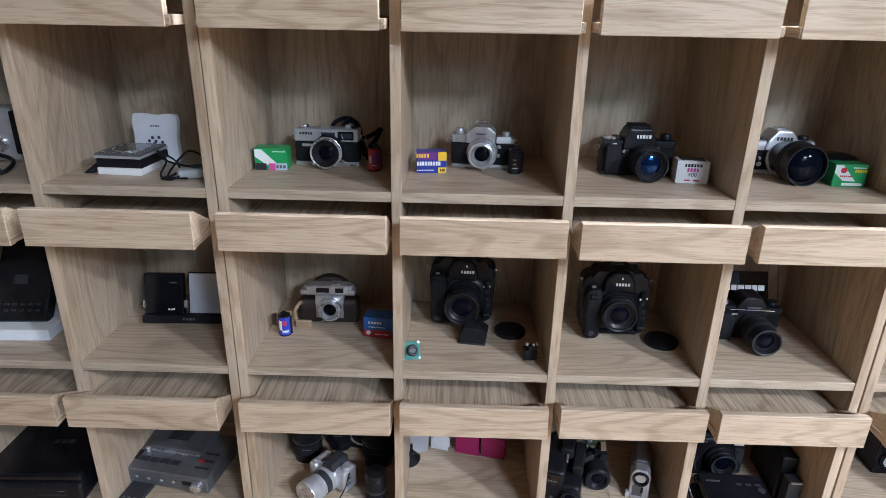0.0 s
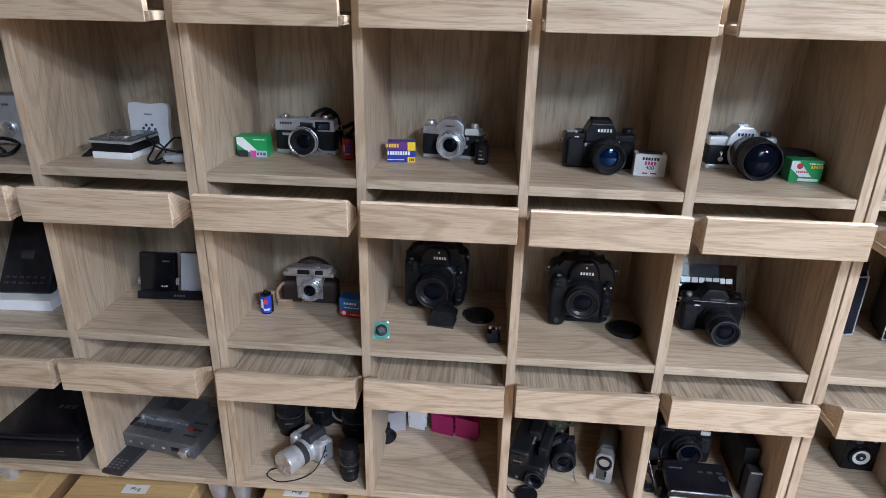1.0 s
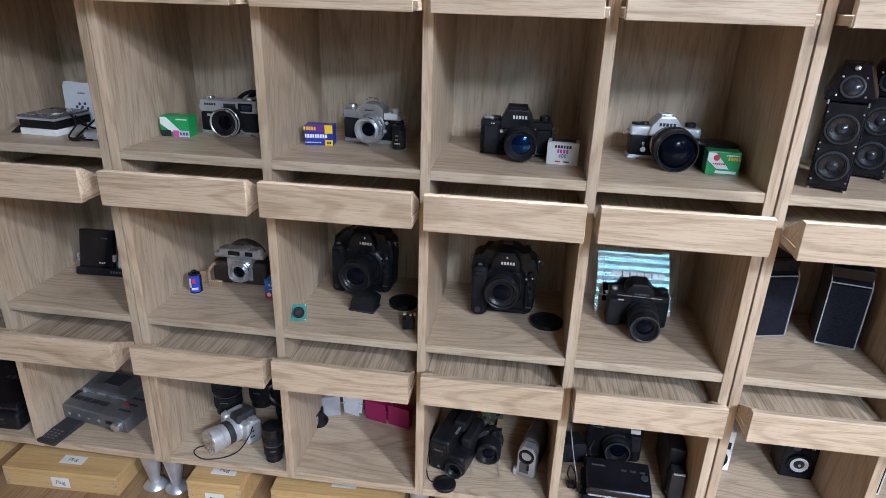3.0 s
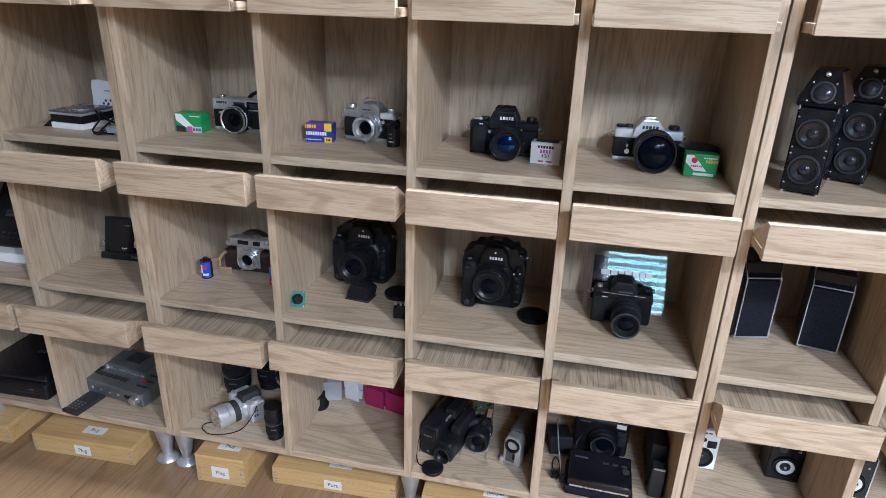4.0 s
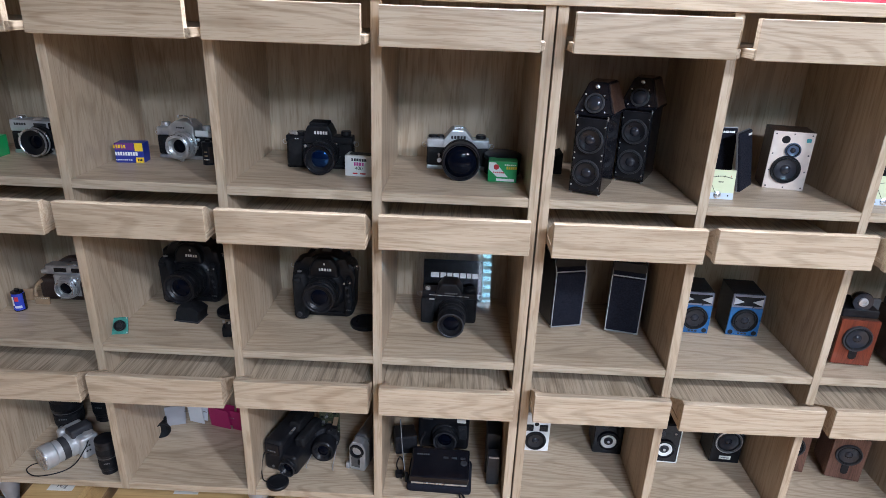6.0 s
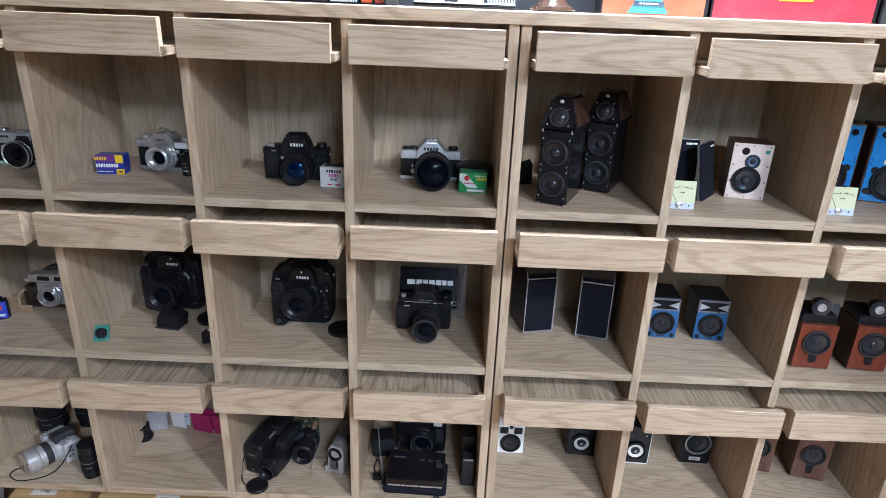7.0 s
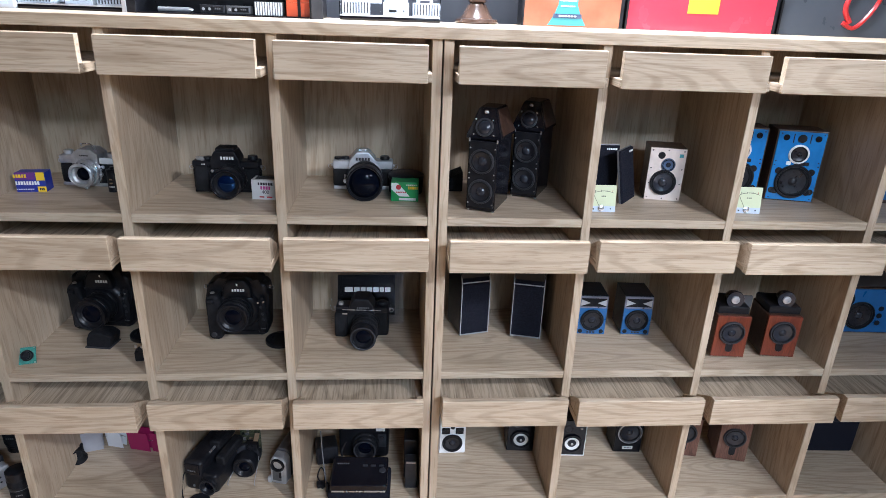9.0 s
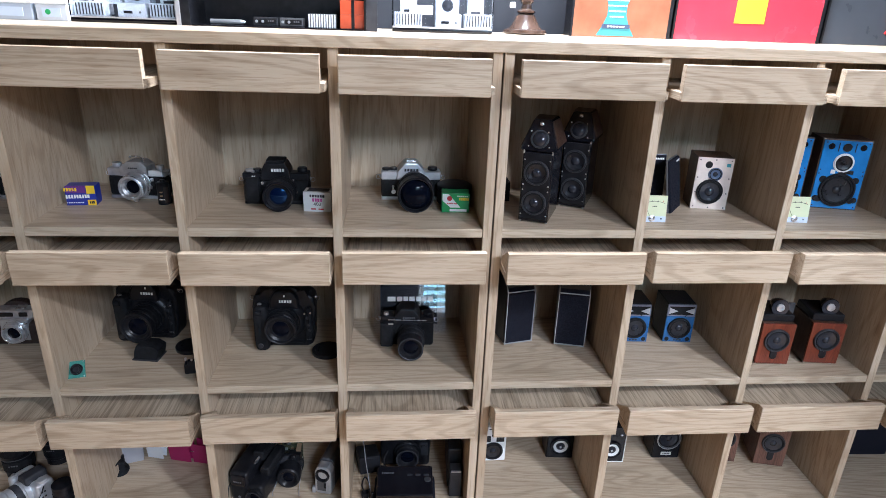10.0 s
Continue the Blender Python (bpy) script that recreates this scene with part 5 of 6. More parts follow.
red_speaker(1.547, 1.104, -6, Z_B, 0.104, "reddish cherry loudspeaker with a tweeter pod on top", "cherry loudspeakers with tweeter pods", True, cherry)
red_speaker(1.669, 1.104, -8, Z_B, 0.104, "reddish cherry loudspeaker with a tweeter pod on top", "cherry loudspeakers with tweeter pods", True, cherry)
p = thing("tweeter_part", pose(1.615, 1.175, Z_B), "small silver and black bracket on a stand behind the loudspeakers", "bracket")
P("stand", black, p, B((0, 0.01, 0.05), (0.012, 0.012, 0.1), 0.002), B((0, 0.01, 0.003), (0.03, 0.03, 0.006), 0.002))
P("plate", grey_metal, p, B((0, 0.002, 0.112), (0.024, 0.006, 0.03), 0.003))


def wide_blue():
    for k, (yy, hh, lab) in enumerate(((1.226, 0.0, "lower"), (1.226, 0.128, "upper"))):
        t = thing("blue_front_loudspeaker", pose(1.93, yy, Z_B + hh, 0, 0, -3), "dark loudspeaker lying flat with a deep blue baffle", "loudspeaker", "stacked deep blue loudspeakers")
        w, d, h = 0.22, 0.085, 0.126 if k == 0 else 0.06
        P("cabinet", walnut, t, B((0, d / 2, h / 2), (w, d, h), 0.002))
        P("baffle", spk_navy if k == 0 else dark_grey, t, B((0, -0.0005, h / 2), (w - 0.006, 0.004, h - 0.006), 0.001))
        if k == 0:
            driver(t, 0.02, 0.05, -0.0027, 0.034, cone_black, black, cone_gloss, 0.3, "woofer")
            driver(t, -0.03, 0.095, -0.0027, 0.022, cone_black, black, cone_gloss, 0.3, "midrange")
            for j in range(3):
                P("port", black, t, C((0.072, -0.002, 0.03 + 0.02 * j), 0.007, 0.0016, "y", 0.0003))
        P("badge", white, t, B((-0.05 if k == 0 else -0.02, -0.003, 0.012 if k == 0 else 0.02), (0.016, 0.001, 0.008), 0.0003))


wide_blue()


# ---- bottom row ----
def laser_player():
    t = thing("black_video_player", pose(-0.835, 1.065, Z_C, 0, 0, 2), "large glossy black portable video player", "video player")
    P("base", black, t, B((-0.01, 0.13, 0.024), (0.25, 0.26, 0.048), 0.012, 4))
    P("lid", gloss, t, B((-0.01, 0.135, 0.056), (0.244, 0.25, 0.022), 0.010, 4))
    P("slot", dark_grey, t, B((0.05, -0.0004, 0.022), (0.06, 0.002, 0.003), 0.0004))
    bars(t, 0.07, -0.0006, 0.032, 0.016, 0.003, 3, grey_metal)
    o = bars(t, 0.0, 0.0, 0.0, 0.05, 0.014, 3, dark_grey)
    o.matrix_basis = pose(0.02, 0.12, 0.0674, -90, 0, 0)
    P("hinge", dark_grey, t, C((-0.1, 0.255, 0.05), 0.009, 0.18, "x", 0.001))


laser_player()


def tape_recorder():
    t = thing("grey_tape_recorder", pose(-0.572, 1.118, Z_C, 0, 0, -9), "grey metal portable tape recorder lying flat", "recorder")
    P("body", grey_metal, t, B((0, 0.075, 0.026), (0.225, 0.15, 0.04), 0.004, 3))
    P("cassette_lid", grey_metal, t, B((0.0, 0.105, 0.053), (0.13, 0.085, 0.014), 0.003, 2))
    P("lid_window", smoke, t, B((-0.012, 0.115, 0.0605), (0.05, 0.045, 0.0016), 0.0006))
    P("lid_latch", chrome, t, B((0.0, 0.062, 0.05), (0.12, 0.004, 0.006), 0.001), C((-0.068, 0.062, 0.043), 0.005, 0.012, "z"))
    for k in range(4):
        P("key", dark_grey, t, B((-0.06 + 0.026 * k, 0.035, 0.0468), (0.022, 0.014, 0.003), 0.001))
    P("display", black, t, B((-0.09, 0.045, 0.0466), (0.03, 0.03, 0.0016), 0.0004))
    P("record_key", red, t, B((0.072, 0.052, 0.0468), (0.012, 0.008, 0.003), 0.0008))
    for k in range(3):
        P("slider", dark_grey, t, B((0.084, 0.03 + 0.024 * k, 0.0466), (0.034, 0.006, 0.002), 0.0005))
    P("level_knob", chrome, t, LA((0.088, 0.001, 0.024), [(0.013, 0), (0.013, 0.012), (0.010, 0.014), (0, 0.014)], "y", 24))
    P("socket", black, t, B((0.062, 0, 0.026), (0.02, 0.003, 0.010), 0.001))
    for k in range(5):
        P("jack", chrome, t, C((-0.09 + 0.03 * k, 0.001, 0.024), 0.0042, 0.002, "y", 0.0004, 14))
    P("foot", chrome, t, B((-0.085, 0.006, 0.003), (0.02, 0.02, 0.006), 0.002), B((0.085, 0.14, 0.003), (0.02, 0.02, 0.006), 0.002))
    r = thing("slim_remote", pose(-0.632, 1.04, Z_C, 0, 0, -8), "slim dark grey remote control lying flat", "remote control")
    P("body", dark_grey, r, B((0.002, 0.045, 0.005), (0.052, 0.092, 0.010), 0.003, 2))
    for a in range(4):
        for c in range(3):
            P("key", grey_metal, r, B((-0.012 + 0.012 * c, 0.012 + 0.009 * a, 0.0104), (0.007, 0.004, 0.0014), 0.0005))


tape_recorder()


def silver_bridge():
    t = thing("silver_digital_camera", pose(-0.2, 1.138, Z_C, 0, 0, -34) @ Matrix.Scale(0.85, 4), "silver digital camera with a long zoom lens", "camera", "digital cameras on the shelves")
    P("body", silver, t, B((0, 0.025, 0.038), (0.11, 0.05, 0.066), 0.010, 4))
    P("grip", silver, t, B((-0.044, 0.008, 0.036), (0.026, 0.05, 0.066), 0.010, 4))
    P("finder_hump", dark_grey, t, PR([(-0.022, 0.064), (0.026, 0.064), (0.022, 0.088), (-0.012, 0.088)], -0.008, 0.052, 0.006, 3))
    P("mode_dial", silver, t, C((0.042, 0.024, 0.07), 0.012, 0.008, "z", 0.001))
    P("shutter_button", chrome, t, C((-0.044, -0.004, 0.07), 0.006, 0.005, "z", 0.001))
    for k in range(4):
        P("button", dark_grey, t, C((0.0555, 0.012 + 0.008 * (k % 2), 0.03 + 0.016 * (k // 2)), 0.003, 0.001, "x", 0.0003, 10))
    ln = P("lens", silver, t, LA((0.0, 0, 0.036), [(0.034, -0.004), (0.034, 0.012), (0.032, 0.014), (0.032, 0.05), (0.035, 0.054), (0.035, 0.08), (0.034, 0.082), (0, 0.082)], "y", 36))
    P("grip_ring", dark_grey, ln, LA((0, -0.018, 0.036), [(0.0322, 0), (0.033, 0.001), (0.033, 0.017), (0.0322, 0.018)], "y", 36))
    P("front_cap", chrome, ln, LA((0, -0.082, 0.036), [(0.0335, 0), (0.0335, 0.003), (0.031, 0.004), (0, 0.004)], "y", 36))
    P("wrist_cord", black, t, TU([(0.055, 0.02, 0.062), (0.062, 0.004, 0.045), (0.06, -0.03, 0.012), (0.045, -0.07, 0.003), (0.01, -0.11, 0.002), (-0.03, -0.115, 0.002), (-0.04, -0.1, 0.004), (-0.03, -0.085, 0.008)], 0.0016))


silver_bridge()


def loose_lens(x, y, rz, r, h, lab, lying=False):
    t = thing("camera_lens", pose(x, y, Z_C, 0, 0, rz), lab, "lens", "loose lenses on the shelf")
    P("barrel", black, t, LA((0, 0, 0), [(r * 0.86, 0), (r * 0.86, h * 0.12), (r * 0.92, h * 0.14), (r * 0.92, h * 0.5), (r, h * 0.55), (r, h * 0.96), (r * 0.97, h)], "z", 32))
    P("grip_ring", black_soft, t, LA((0, 0, h * 0.2), [(r * 0.93, 0), (r * 0.97, 0.001), (r * 0.97, h * 0.26), (r * 0.93, h * 0.27)], "z", 32))
    P("focus_ring", black_soft, t, LA((0, 0, h * 0.62), [(r * 1.0, 0), (r * 1.03, 0.001), (r * 1.03, h * 0.2), (r * 1.0, h * 0.21)], "z", 32))
    P("trim_ring", grey_metal, t, LA((0, 0, h * 0.53), [(r * 0.98, 0), (r * 1.01, 0.0004), (r * 1.01, 0.002), (r * 0.98, 0.0024)], "z", 32))
    P("cap", black, t, LA((0, 0, h), [(r, 0), (r, 0.006), (r * 0.9, 0.007), (0, 0.007)], "z", 32))
    bars(t, 0, -r * 1.0, h * 0.4, r * 0.6, 0.003, 4, grey_metal)


loose_lens(-0.272, 1.245, 10, 0.036, 0.105, "tall black zoom lens standing on its mount")
loose_lens(-0.2, 1.29, 0, 0.034, 0.12, "tall black zoom lens standing on its mount")
loose_lens(-0.1, 1.235, 0, 0.038, 0.115, "wide black zoom lens standing upright")
loose_lens(-0.088, 1.092, 20, 0.0225, 0.084, "slim black lens barrel standing near the divider")
t = thing("black_reflex_camera", pose(-0.148, 1.268, Z_C, 0, 0, -12), "black reflex camera body standing among lenses", "camera", "digital cameras on the shelves")
P("body", black, t, B((0, 0.025, 0.045), (0.1, 0.05, 0.09), 0.010, 4))
P("prism", black, t, PR([(-0.026, 0.08), (0.026, 0.08), (0.018, 0.108), (-0.018, 0.108)], -0.006, 0.046, 0.005))
P("mount", chrome, t, LA((0, 0.001, 0.045), [(0.03, 0), (0.03, 0.003), (0.025, 0.003), (0.024, 0)], "y", 28))


def card_stands():
    for x, y, rz, w, h, mat, lab in ((-0.004, 1.262, 18, 0.046, 0.062, grey_card, "pale grey folded card standing upright"), (0.044, 1.276, -14, 0.044, 0.066, white_card, "white folded card standing upright"),
                                      (0.112, 1.262, -14, 0.058, 0.06, magenta, "magenta folded card standing upright"), (0.174, 1.25, -14, 0.058, 0.062, magenta, "magenta folded card standing upright")):
        t = thing("folded_card", pose(x, y, Z_C, 0, 0, rz), lab, "card", "folded cards in a row")
        P("front_leaf", mat, t, B((0, 0, h / 2), (w, 0.0014, h), 0.0003, 1, Matrix.Rotation(radians(6), 4, "X")))
        P("back_leaf", mat, t, B((0.0, 0.022, h / 2 - 0.002), (w, 0.0014, h - 0.004), 0.0003, 1, Matrix.Rotation(radians(-10), 4, "X")))
        P("clip", chrome, t, C((w / 2, 0.002, h * 0.62), 0.0009, 0.012, "x", 0.0002, 8))
    t = thing("eyecup", pose(-0.022, 1.222, Z_C, 0, 0, 30), "black rubber eyecup lying on its side", "eyecup")
    P("cup", black_soft, t, LA((0, 0.02, 0.02), [(0, -0.004), (0.014, -0.004), (0.016, 0.012), (0.021, 0.03), (0.019, 0.032), (0.011, 0.02), (0, 0.018)], "y", 24))
    P("mount", black, t, B((0.0, 0.022, 0.02), (0.03, 0.008, 0.036), 0.002))


card_stands()


def camcorder():
    t = thing("black_camcorder", pose(0.312, 1.108, Z_C, 0, 0, -16) @ Matrix.Scale(0.86, 4), "black handheld camcorder lying with its lens forward", "camcorder")
    P("body", black, t, B((-0.02, 0.085, 0.05), (0.058, 0.17, 0.098), 0.014, 4))
    P("lens_housing", black, t, B((0.026, 0.06, 0.032), (0.05, 0.12, 0.062), 0.014, 4))
    P("viewfinder", black_soft, t, B((0.005, 0.12, 0.1), (0.034, 0.09, 0.03), 0.008, 3))
    P("handle", black_soft, t, B((0.036, 0.1, 0.075), (0.03, 0.11, 0.03), 0.010, 3))
    lens(t, 0.028, 0.03, 0.002, [(0.025, 0.008), (0.023, 0.008)], 0.016, black, lens_glass, dark_grey)
    P("front_panel", gloss, t, B((-0.02, -0.001, 0.075), (0.044, 0.006, 0.034), 0.003))
    bars(t, -0.02, -0.0045, 0.072, 0.026, 0.0045, 4, grey_metal)
    P("badge", grey_metal, t, C((-0.02, 0.0, 0.018), 0.004, 0.0015, "y", 0.0003, 14))
    P("lamp", chrome, t, B((0.008, 0.06, 0.1), (0.006, 0.03, 0.004), 0.001))
    P("grip_strap", navy_cloth, t, B((-0.051, 0.085, 0.05), (0.006, 0.11, 0.04), 0.002))
    c = thing("tethered_lens_cap", pose(0.316, 1.072, Z_C, 0, 0, 0), "round black lens cap hanging on a cord", "lens cap", "lens caps on the shelves")
    P("cap", black, c, LA((0, 0, 0), [(0.025, 0), (0.0255, 0.001), (0.0255, 0.006), (0.024, 0.0075), (0.018, 0.0075), (0.017, 0.0068), (0, 0.0068)], "z", 32))
    P("cord", black, c, TU([(-0.02, 0, 0.004), (-0.036, 0.008, 0.003), (-0.046, 0.03, 0.012), (-0.045, 0.045, 0.04), (-0.04, 0.05, 0.05)], 0.0014))


camcorder()


def stripped_camera():
    t = thing("dismantled_camera", pose(0.403, 1.160, Z_C, 0, 0, -3), "dismantled camera with bare circuit boards and loose wires", "camera", "digital cameras on the shelves")
    P("lens", black, t, LA((0.002, 0.01, 0.03), [(0.026, -0.05), (0.026, -0.01), (0.029, -0.008), (0.029, 0.016), (0.026, 0.02), (0.022, 0.02), (0.016, 0.012), (0, 0.012)], "y", 32))
    P("front_glass", lens_glass, t, LA((0.002, 0.0, 0.03), [(0.016, 0), (0.011, 0.004), (0, 0.006)], "y", 24))
    P("ring", dark_grey, t, LA((0.002, 0.045, 0.036), [(0.031, 0), (0.031, 0.012), (0.027, 0.014)], "y", 28))
    P("gear_block", black, t, B((0.012, 0.04, 0.062), (0.03, 0.02, 0.02), 0.002), C((0.012, 0.03, 0.07), 0.006, 0.012, "y"))
    P("circuit_board", pcb_dark, t, B((0.0, 0.072, 0.062), (0.052, 0.002, 0.094), 0.0004))
    rnd = random.Random(4)
    for k in range(16):
        P("chip", (black, chrome, tan, grey_metal)[k % 4], t, B((rnd.uniform(-0.02, 0.02), 0.0705, rnd.uniform(0.03, 0.1)), (rnd.uniform(0.004, 0.011), 0.002, rnd.uniform(0.003, 0.009)), 0.0003))
    P("flex_ribbon", tan, t, B((0.02, 0.05, 0.075), (0.012, 0.03, 0.001), 0.0003, 1, Matrix.Rotation(radians(25), 4, "X")))
    for x0, x1 in ((-0.018, -0.034), (0.028, 0.03)):
        P("wire", steel, t, TU([(x0, 0.05, 0.05), ((x0 + x1) / 2, 0.01, 0.018), (x1, -0.025, 0.002), (x1 + 0.004, -0.035, 0.002)], 0.0009, 6))


stripped_camera()


def upright_camcorder():
    t = thing("silver_camcorder", pose(0.492, 1.130, Z_C, 0, 0, -16) @ Matrix.Scale(0.92, 4), "small silver upright camcorder with a black lens", "camcorder")
    P("front_shell", silver, t, PR([(-0.023, 0.006), (-0.017, 0.0), (0.017, 0.0), (0.023, 0.006), (0.023, 0.07), (0.014, 0.086), (-0.014, 0.086), (-0.023, 0.07)], 0, 0.03, 0.004, 3))
    P("rear_shell", grey_metal, t, PR([(-0.022, 0.004), (0.022, 0.004), (0.022, 0.078), (0.012, 0.092), (-0.012, 0.092), (-0.022, 0.078)], 0.03, 0.12, 0.004, 3))
    lens(t, 0.0, 0.062, 0.001, [(0.0185, 0.004), (0.017, 0.004)], 0.012, black, lens_glass, dark_grey)
    P("panel", grey_metal, t, B((-0.004, -0.0008, 0.026), (0.024, 0.002, 0.03), 0.001))
    P("switch", black, t, B((0.006, -0.002, 0.03), (0.006, 0.002, 0.016), 0.0006))
    P("foot", silver, t, B((-0.026, 0.002, 0.010), (0.010, 0.012, 0.018), 0.003))


upright_camcorder()


def bag_and_camera():
    t = thing("black_camera_case", pose(0.69, 1.07, Z_C, 0, 0, -2), "black zipped pouch under a glossy black player", "case")
    P("pouch", navy_cloth, t, B((0, 0.045, 0.011), (0.15, 0.1, 0.022), 0.010, 4))
    P("pull_cord", black, t, TU([(0.05, -0.004, 0.01), (0.06, -0.014, 0.004), (0.052, -0.017, 0.004), (0.048, -0.008, 0.006)], 0.002))
    t = thing("portable_player", pose(0.69, 1.068, Z_C + 0.022, 8, 0, -2), "glossy black portable player with a chrome front edge", "player")
    P("body", gloss, t, B((0, 0.045, 0.014), (0.136, 0.09, 0.024), 0.006, 3))
    P("edge", chrome, t, B((0, 0.0005, 0.006), (0.128, 0.004, 0.004), 0.001))
    for k in range(3):
        P("key", dark_grey, t, B((0.012 + 0.02 * k, 0.06, 0.0262), (0.012, 0.006, 0.002), 0.0008))
    P("knob", dark_grey, t, C((0.055, 0.045, 0.026), 0.008, 0.003, "z"))
    o = bars(t, 0, 0, 0, 0.03, 0.004, 6, grey_metal)
    o.matrix_basis = pose(-0.042, 0.066, 0.0264, -90, 0, 0)
    t = thing("black_compact_camera", pose(0.695, 1.222, Z_C, 0, 0, -3), "large black autofocus compact camera standing upright", "camera", "film cameras on the shelves")
    P("body", black, t, B((0, 0.03, 0.05), (0.128, 0.06, 0.1), 0.012, 4))
    P("top_housing", black, t, B((0.004, 0.026, 0.104), (0.112, 0.052, 0.016), 0.006, 3))
    lens(t, 0.006, 0.048, 0.0, [(0.034, 0.012), (0.030, 0.012), (0.028, 0.010)], 0.021, black, lens_glass, dark_grey)
    P("flash", tape_white, t, B((0.044, -0.001, 0.09), (0.022, 0.004, 0.010), 0.001))
    P("sensor_panel", dark_grey, t, B((0.048, -0.001, 0.056), (0.022, 0.004, 0.04), 0.002), C((0.048, -0.002, 0.064), 0.006, 0.004, "y"))
    bars(t, -0.04, -0.0004, 0.089, 0.026, 0.004, 6, grey_metal)
    t = thing("power_adapter", pose(0.604, 1.195, Z_C, 0, 0, 10), "black power adapter with a coiled black cable", "power adapter")
    P("brick", black, t, B((0, 0.03, 0.024), (0.055, 0.075, 0.045), 0.006, 3, Matrix.Rotation(radians(-14), 4, "X")))
    for k in range(5):
        P("vent", grey_metal, t, B((-0.016 + 0.008 * k, 0.0, 0.046), (0.004, 0.001, 0.001), 0))
    P("cable", black, t, TU([(0.02, 0.0, 0.02), (0.034, -0.02, 0.036), (0.03, -0.04, 0.05), (0.014, -0.035, 0.04), (0.02, -0.05, 0.016), (0.04, -0.06, 0.006), (0.05, -0.03, 0.012), (0.036, 0.0, 0.03), (0.05, 0.02, 0.05)], 0.0022))
    P("lead", grey_metal, t, TU([(-0.014, 0.01, 0.1), (-0.013, -0.03, 0.06), (-0.01, -0.07, 0.022), (-0.008, -0.085, 0.008)], 0.0015))
    P("plug", black, t, C((-0.008, -0.1, 0.005), 0.004, 0.026, "z", 0.001, 12), B((-0.022, -0.075, 0.007), (0.02, 0.016, 0.012), 0.003))
    P("cable", black, t, TU([(-0.02, -0.08, 0.01), (-0.028, -0.06, 0.02), (-0.018, -0.04, 0.028), (-0.01, -0.06, 0.02), (-0.02, -0.09, 0.006)], 0.0018))
    t = thing("tall_black_case", pose(0.815, 1.1, Z_C, 0, 0, -3), "tall narrow black hard case standing on end", "case")
    P("front_box", dark_grey, t, B((0, 0.02, 0.04), (0.03, 0.03, 0.08), 0.003, 2))
    P("rear_box", black, t, B((-0.002, 0.11, 0.058), (0.034, 0.14, 0.116), 0.004, 3))
    P("latch", steel, t, B((0, 0.003, 0.08), (0.024, 0.004, 0.003), 0.0008))


bag_and_camera()


def mini_speaker(x, y, rz, w, h, body, baffle, label):
    t = thing("mini_loudspeaker", pose(x, y, Z_C, 0, 0, rz), label, "loudspeaker", "mini loudspeakers on the bottom shelf")
    P("cabinet", body, t, B((0, 0.036, h / 2), (w, 0.07, h), 0.0015))
    P("baffle", baffle, t, B((0, -0.0005, h / 2), (w - 0.003, 0.004, h - 0.003), 0.001))
    return t


t = mini_speaker(0.928, 1.234, 0, 0.07, 0.112, white, white, "white loudspeaker with four round black units")
driver(t, 0, 0.034, -0.0027, 0.0235, cone_black, black, cone_gloss, 0.36)
for dx in (-0.018, 0.018):
    P("tweeter_plate", black, t, B((dx, -0.003, 0.072), (0.021, 0.003, 0.019), 0.006, 3))
    driver(t, dx, 0.072, -0.0045, 0.0068, cone_black, dark_grey, cone_gloss, 0.4, "tweeter")
P("port", black, t, C((0, -0.002, 0.083), 0.0055, 0.002, "y", 0.0003))
bars(t, 0.0, -0.003, 0.102, 0.03, 0.003, 3, ink_black)


def ring_speaker(x, y, rz, body, rim):
    t = mini_speaker(x, y, rz, 0.072, 0.112, body, gloss, "black loudspeaker with a white-ringed woofer" if rim is None else "black loudspeaker with white edges and a white-ringed woofer")
    dr = driver(t, 0, 0.04, -0.0027, 0.024, cone_black, gloss, cone_gloss, 0.34)
    P("white_cone", white, dr, LA((0, -0.0027, 0.04), [(0.0195, 0.0032), (0.018, 0.0046), (0.013, 0.003), (0.0115, 0.001)], "y", 32))
    P("phase_plug", chrome, dr, LA((0, -0.003, 0.04), [(0.0035, 0), (0.003, 0.006), (0, 0.008)], "y", 14))
    P("port", dark_grey, t, C((-0.012, -0.002, 0.085), 0.009, 0.002, "y", 0.0005))
    P("tweeter", dark_grey, t, C((0.022, -0.002, 0.087), 0.004, 0.002, "y", 0.0005))
    P("tweeter_dome", chrome, t, LA((0.022, -0.004, 0.087), [(0.003, 0), (0.002, 0.001), (0, 0.0014)], "y", 12))
    if rim is not None:
        for sx in (-1, 1):
            P("edge_trim", rim, t, B((sx * 0.0352, -0.001, 0.056), (0.002, 0.006, 0.112), 0.0004))
        P("edge_trim", rim, t, B((0, -0.001, 0.001), (0.0684, 0.006, 0.002), 0.0004))
    return t


ring_speaker(1.112, 1.238, -4, black, None)
ring_speaker(1.246, 1.218, -3, black, white)
t = mini_speaker(1.404, 1.226, -3, 0.074, 0.105, black, black, "black loudspeaker with a steel ring and a white label")
dr = driver(t, 0, 0.066, -0.0027, 0.028, cone_gloss, grey_metal, cone_gloss, 0.3)
P("steel_ring", steel, dr, LA((0, -0.0066, 0.066), [(0.0308, 0), (0.0325, 0.0008), (0.0325, 0.002), (0.0308, 0.0026)], "y", 36))
P("paper_label", tape_white, t, B((0, -0.003, 0.016), (0.028, 0.0012, 0.010), 0.0002))
bars(t, 0, -0.0039, 0.016, 0.02, 0.003, 5, grey_metal)
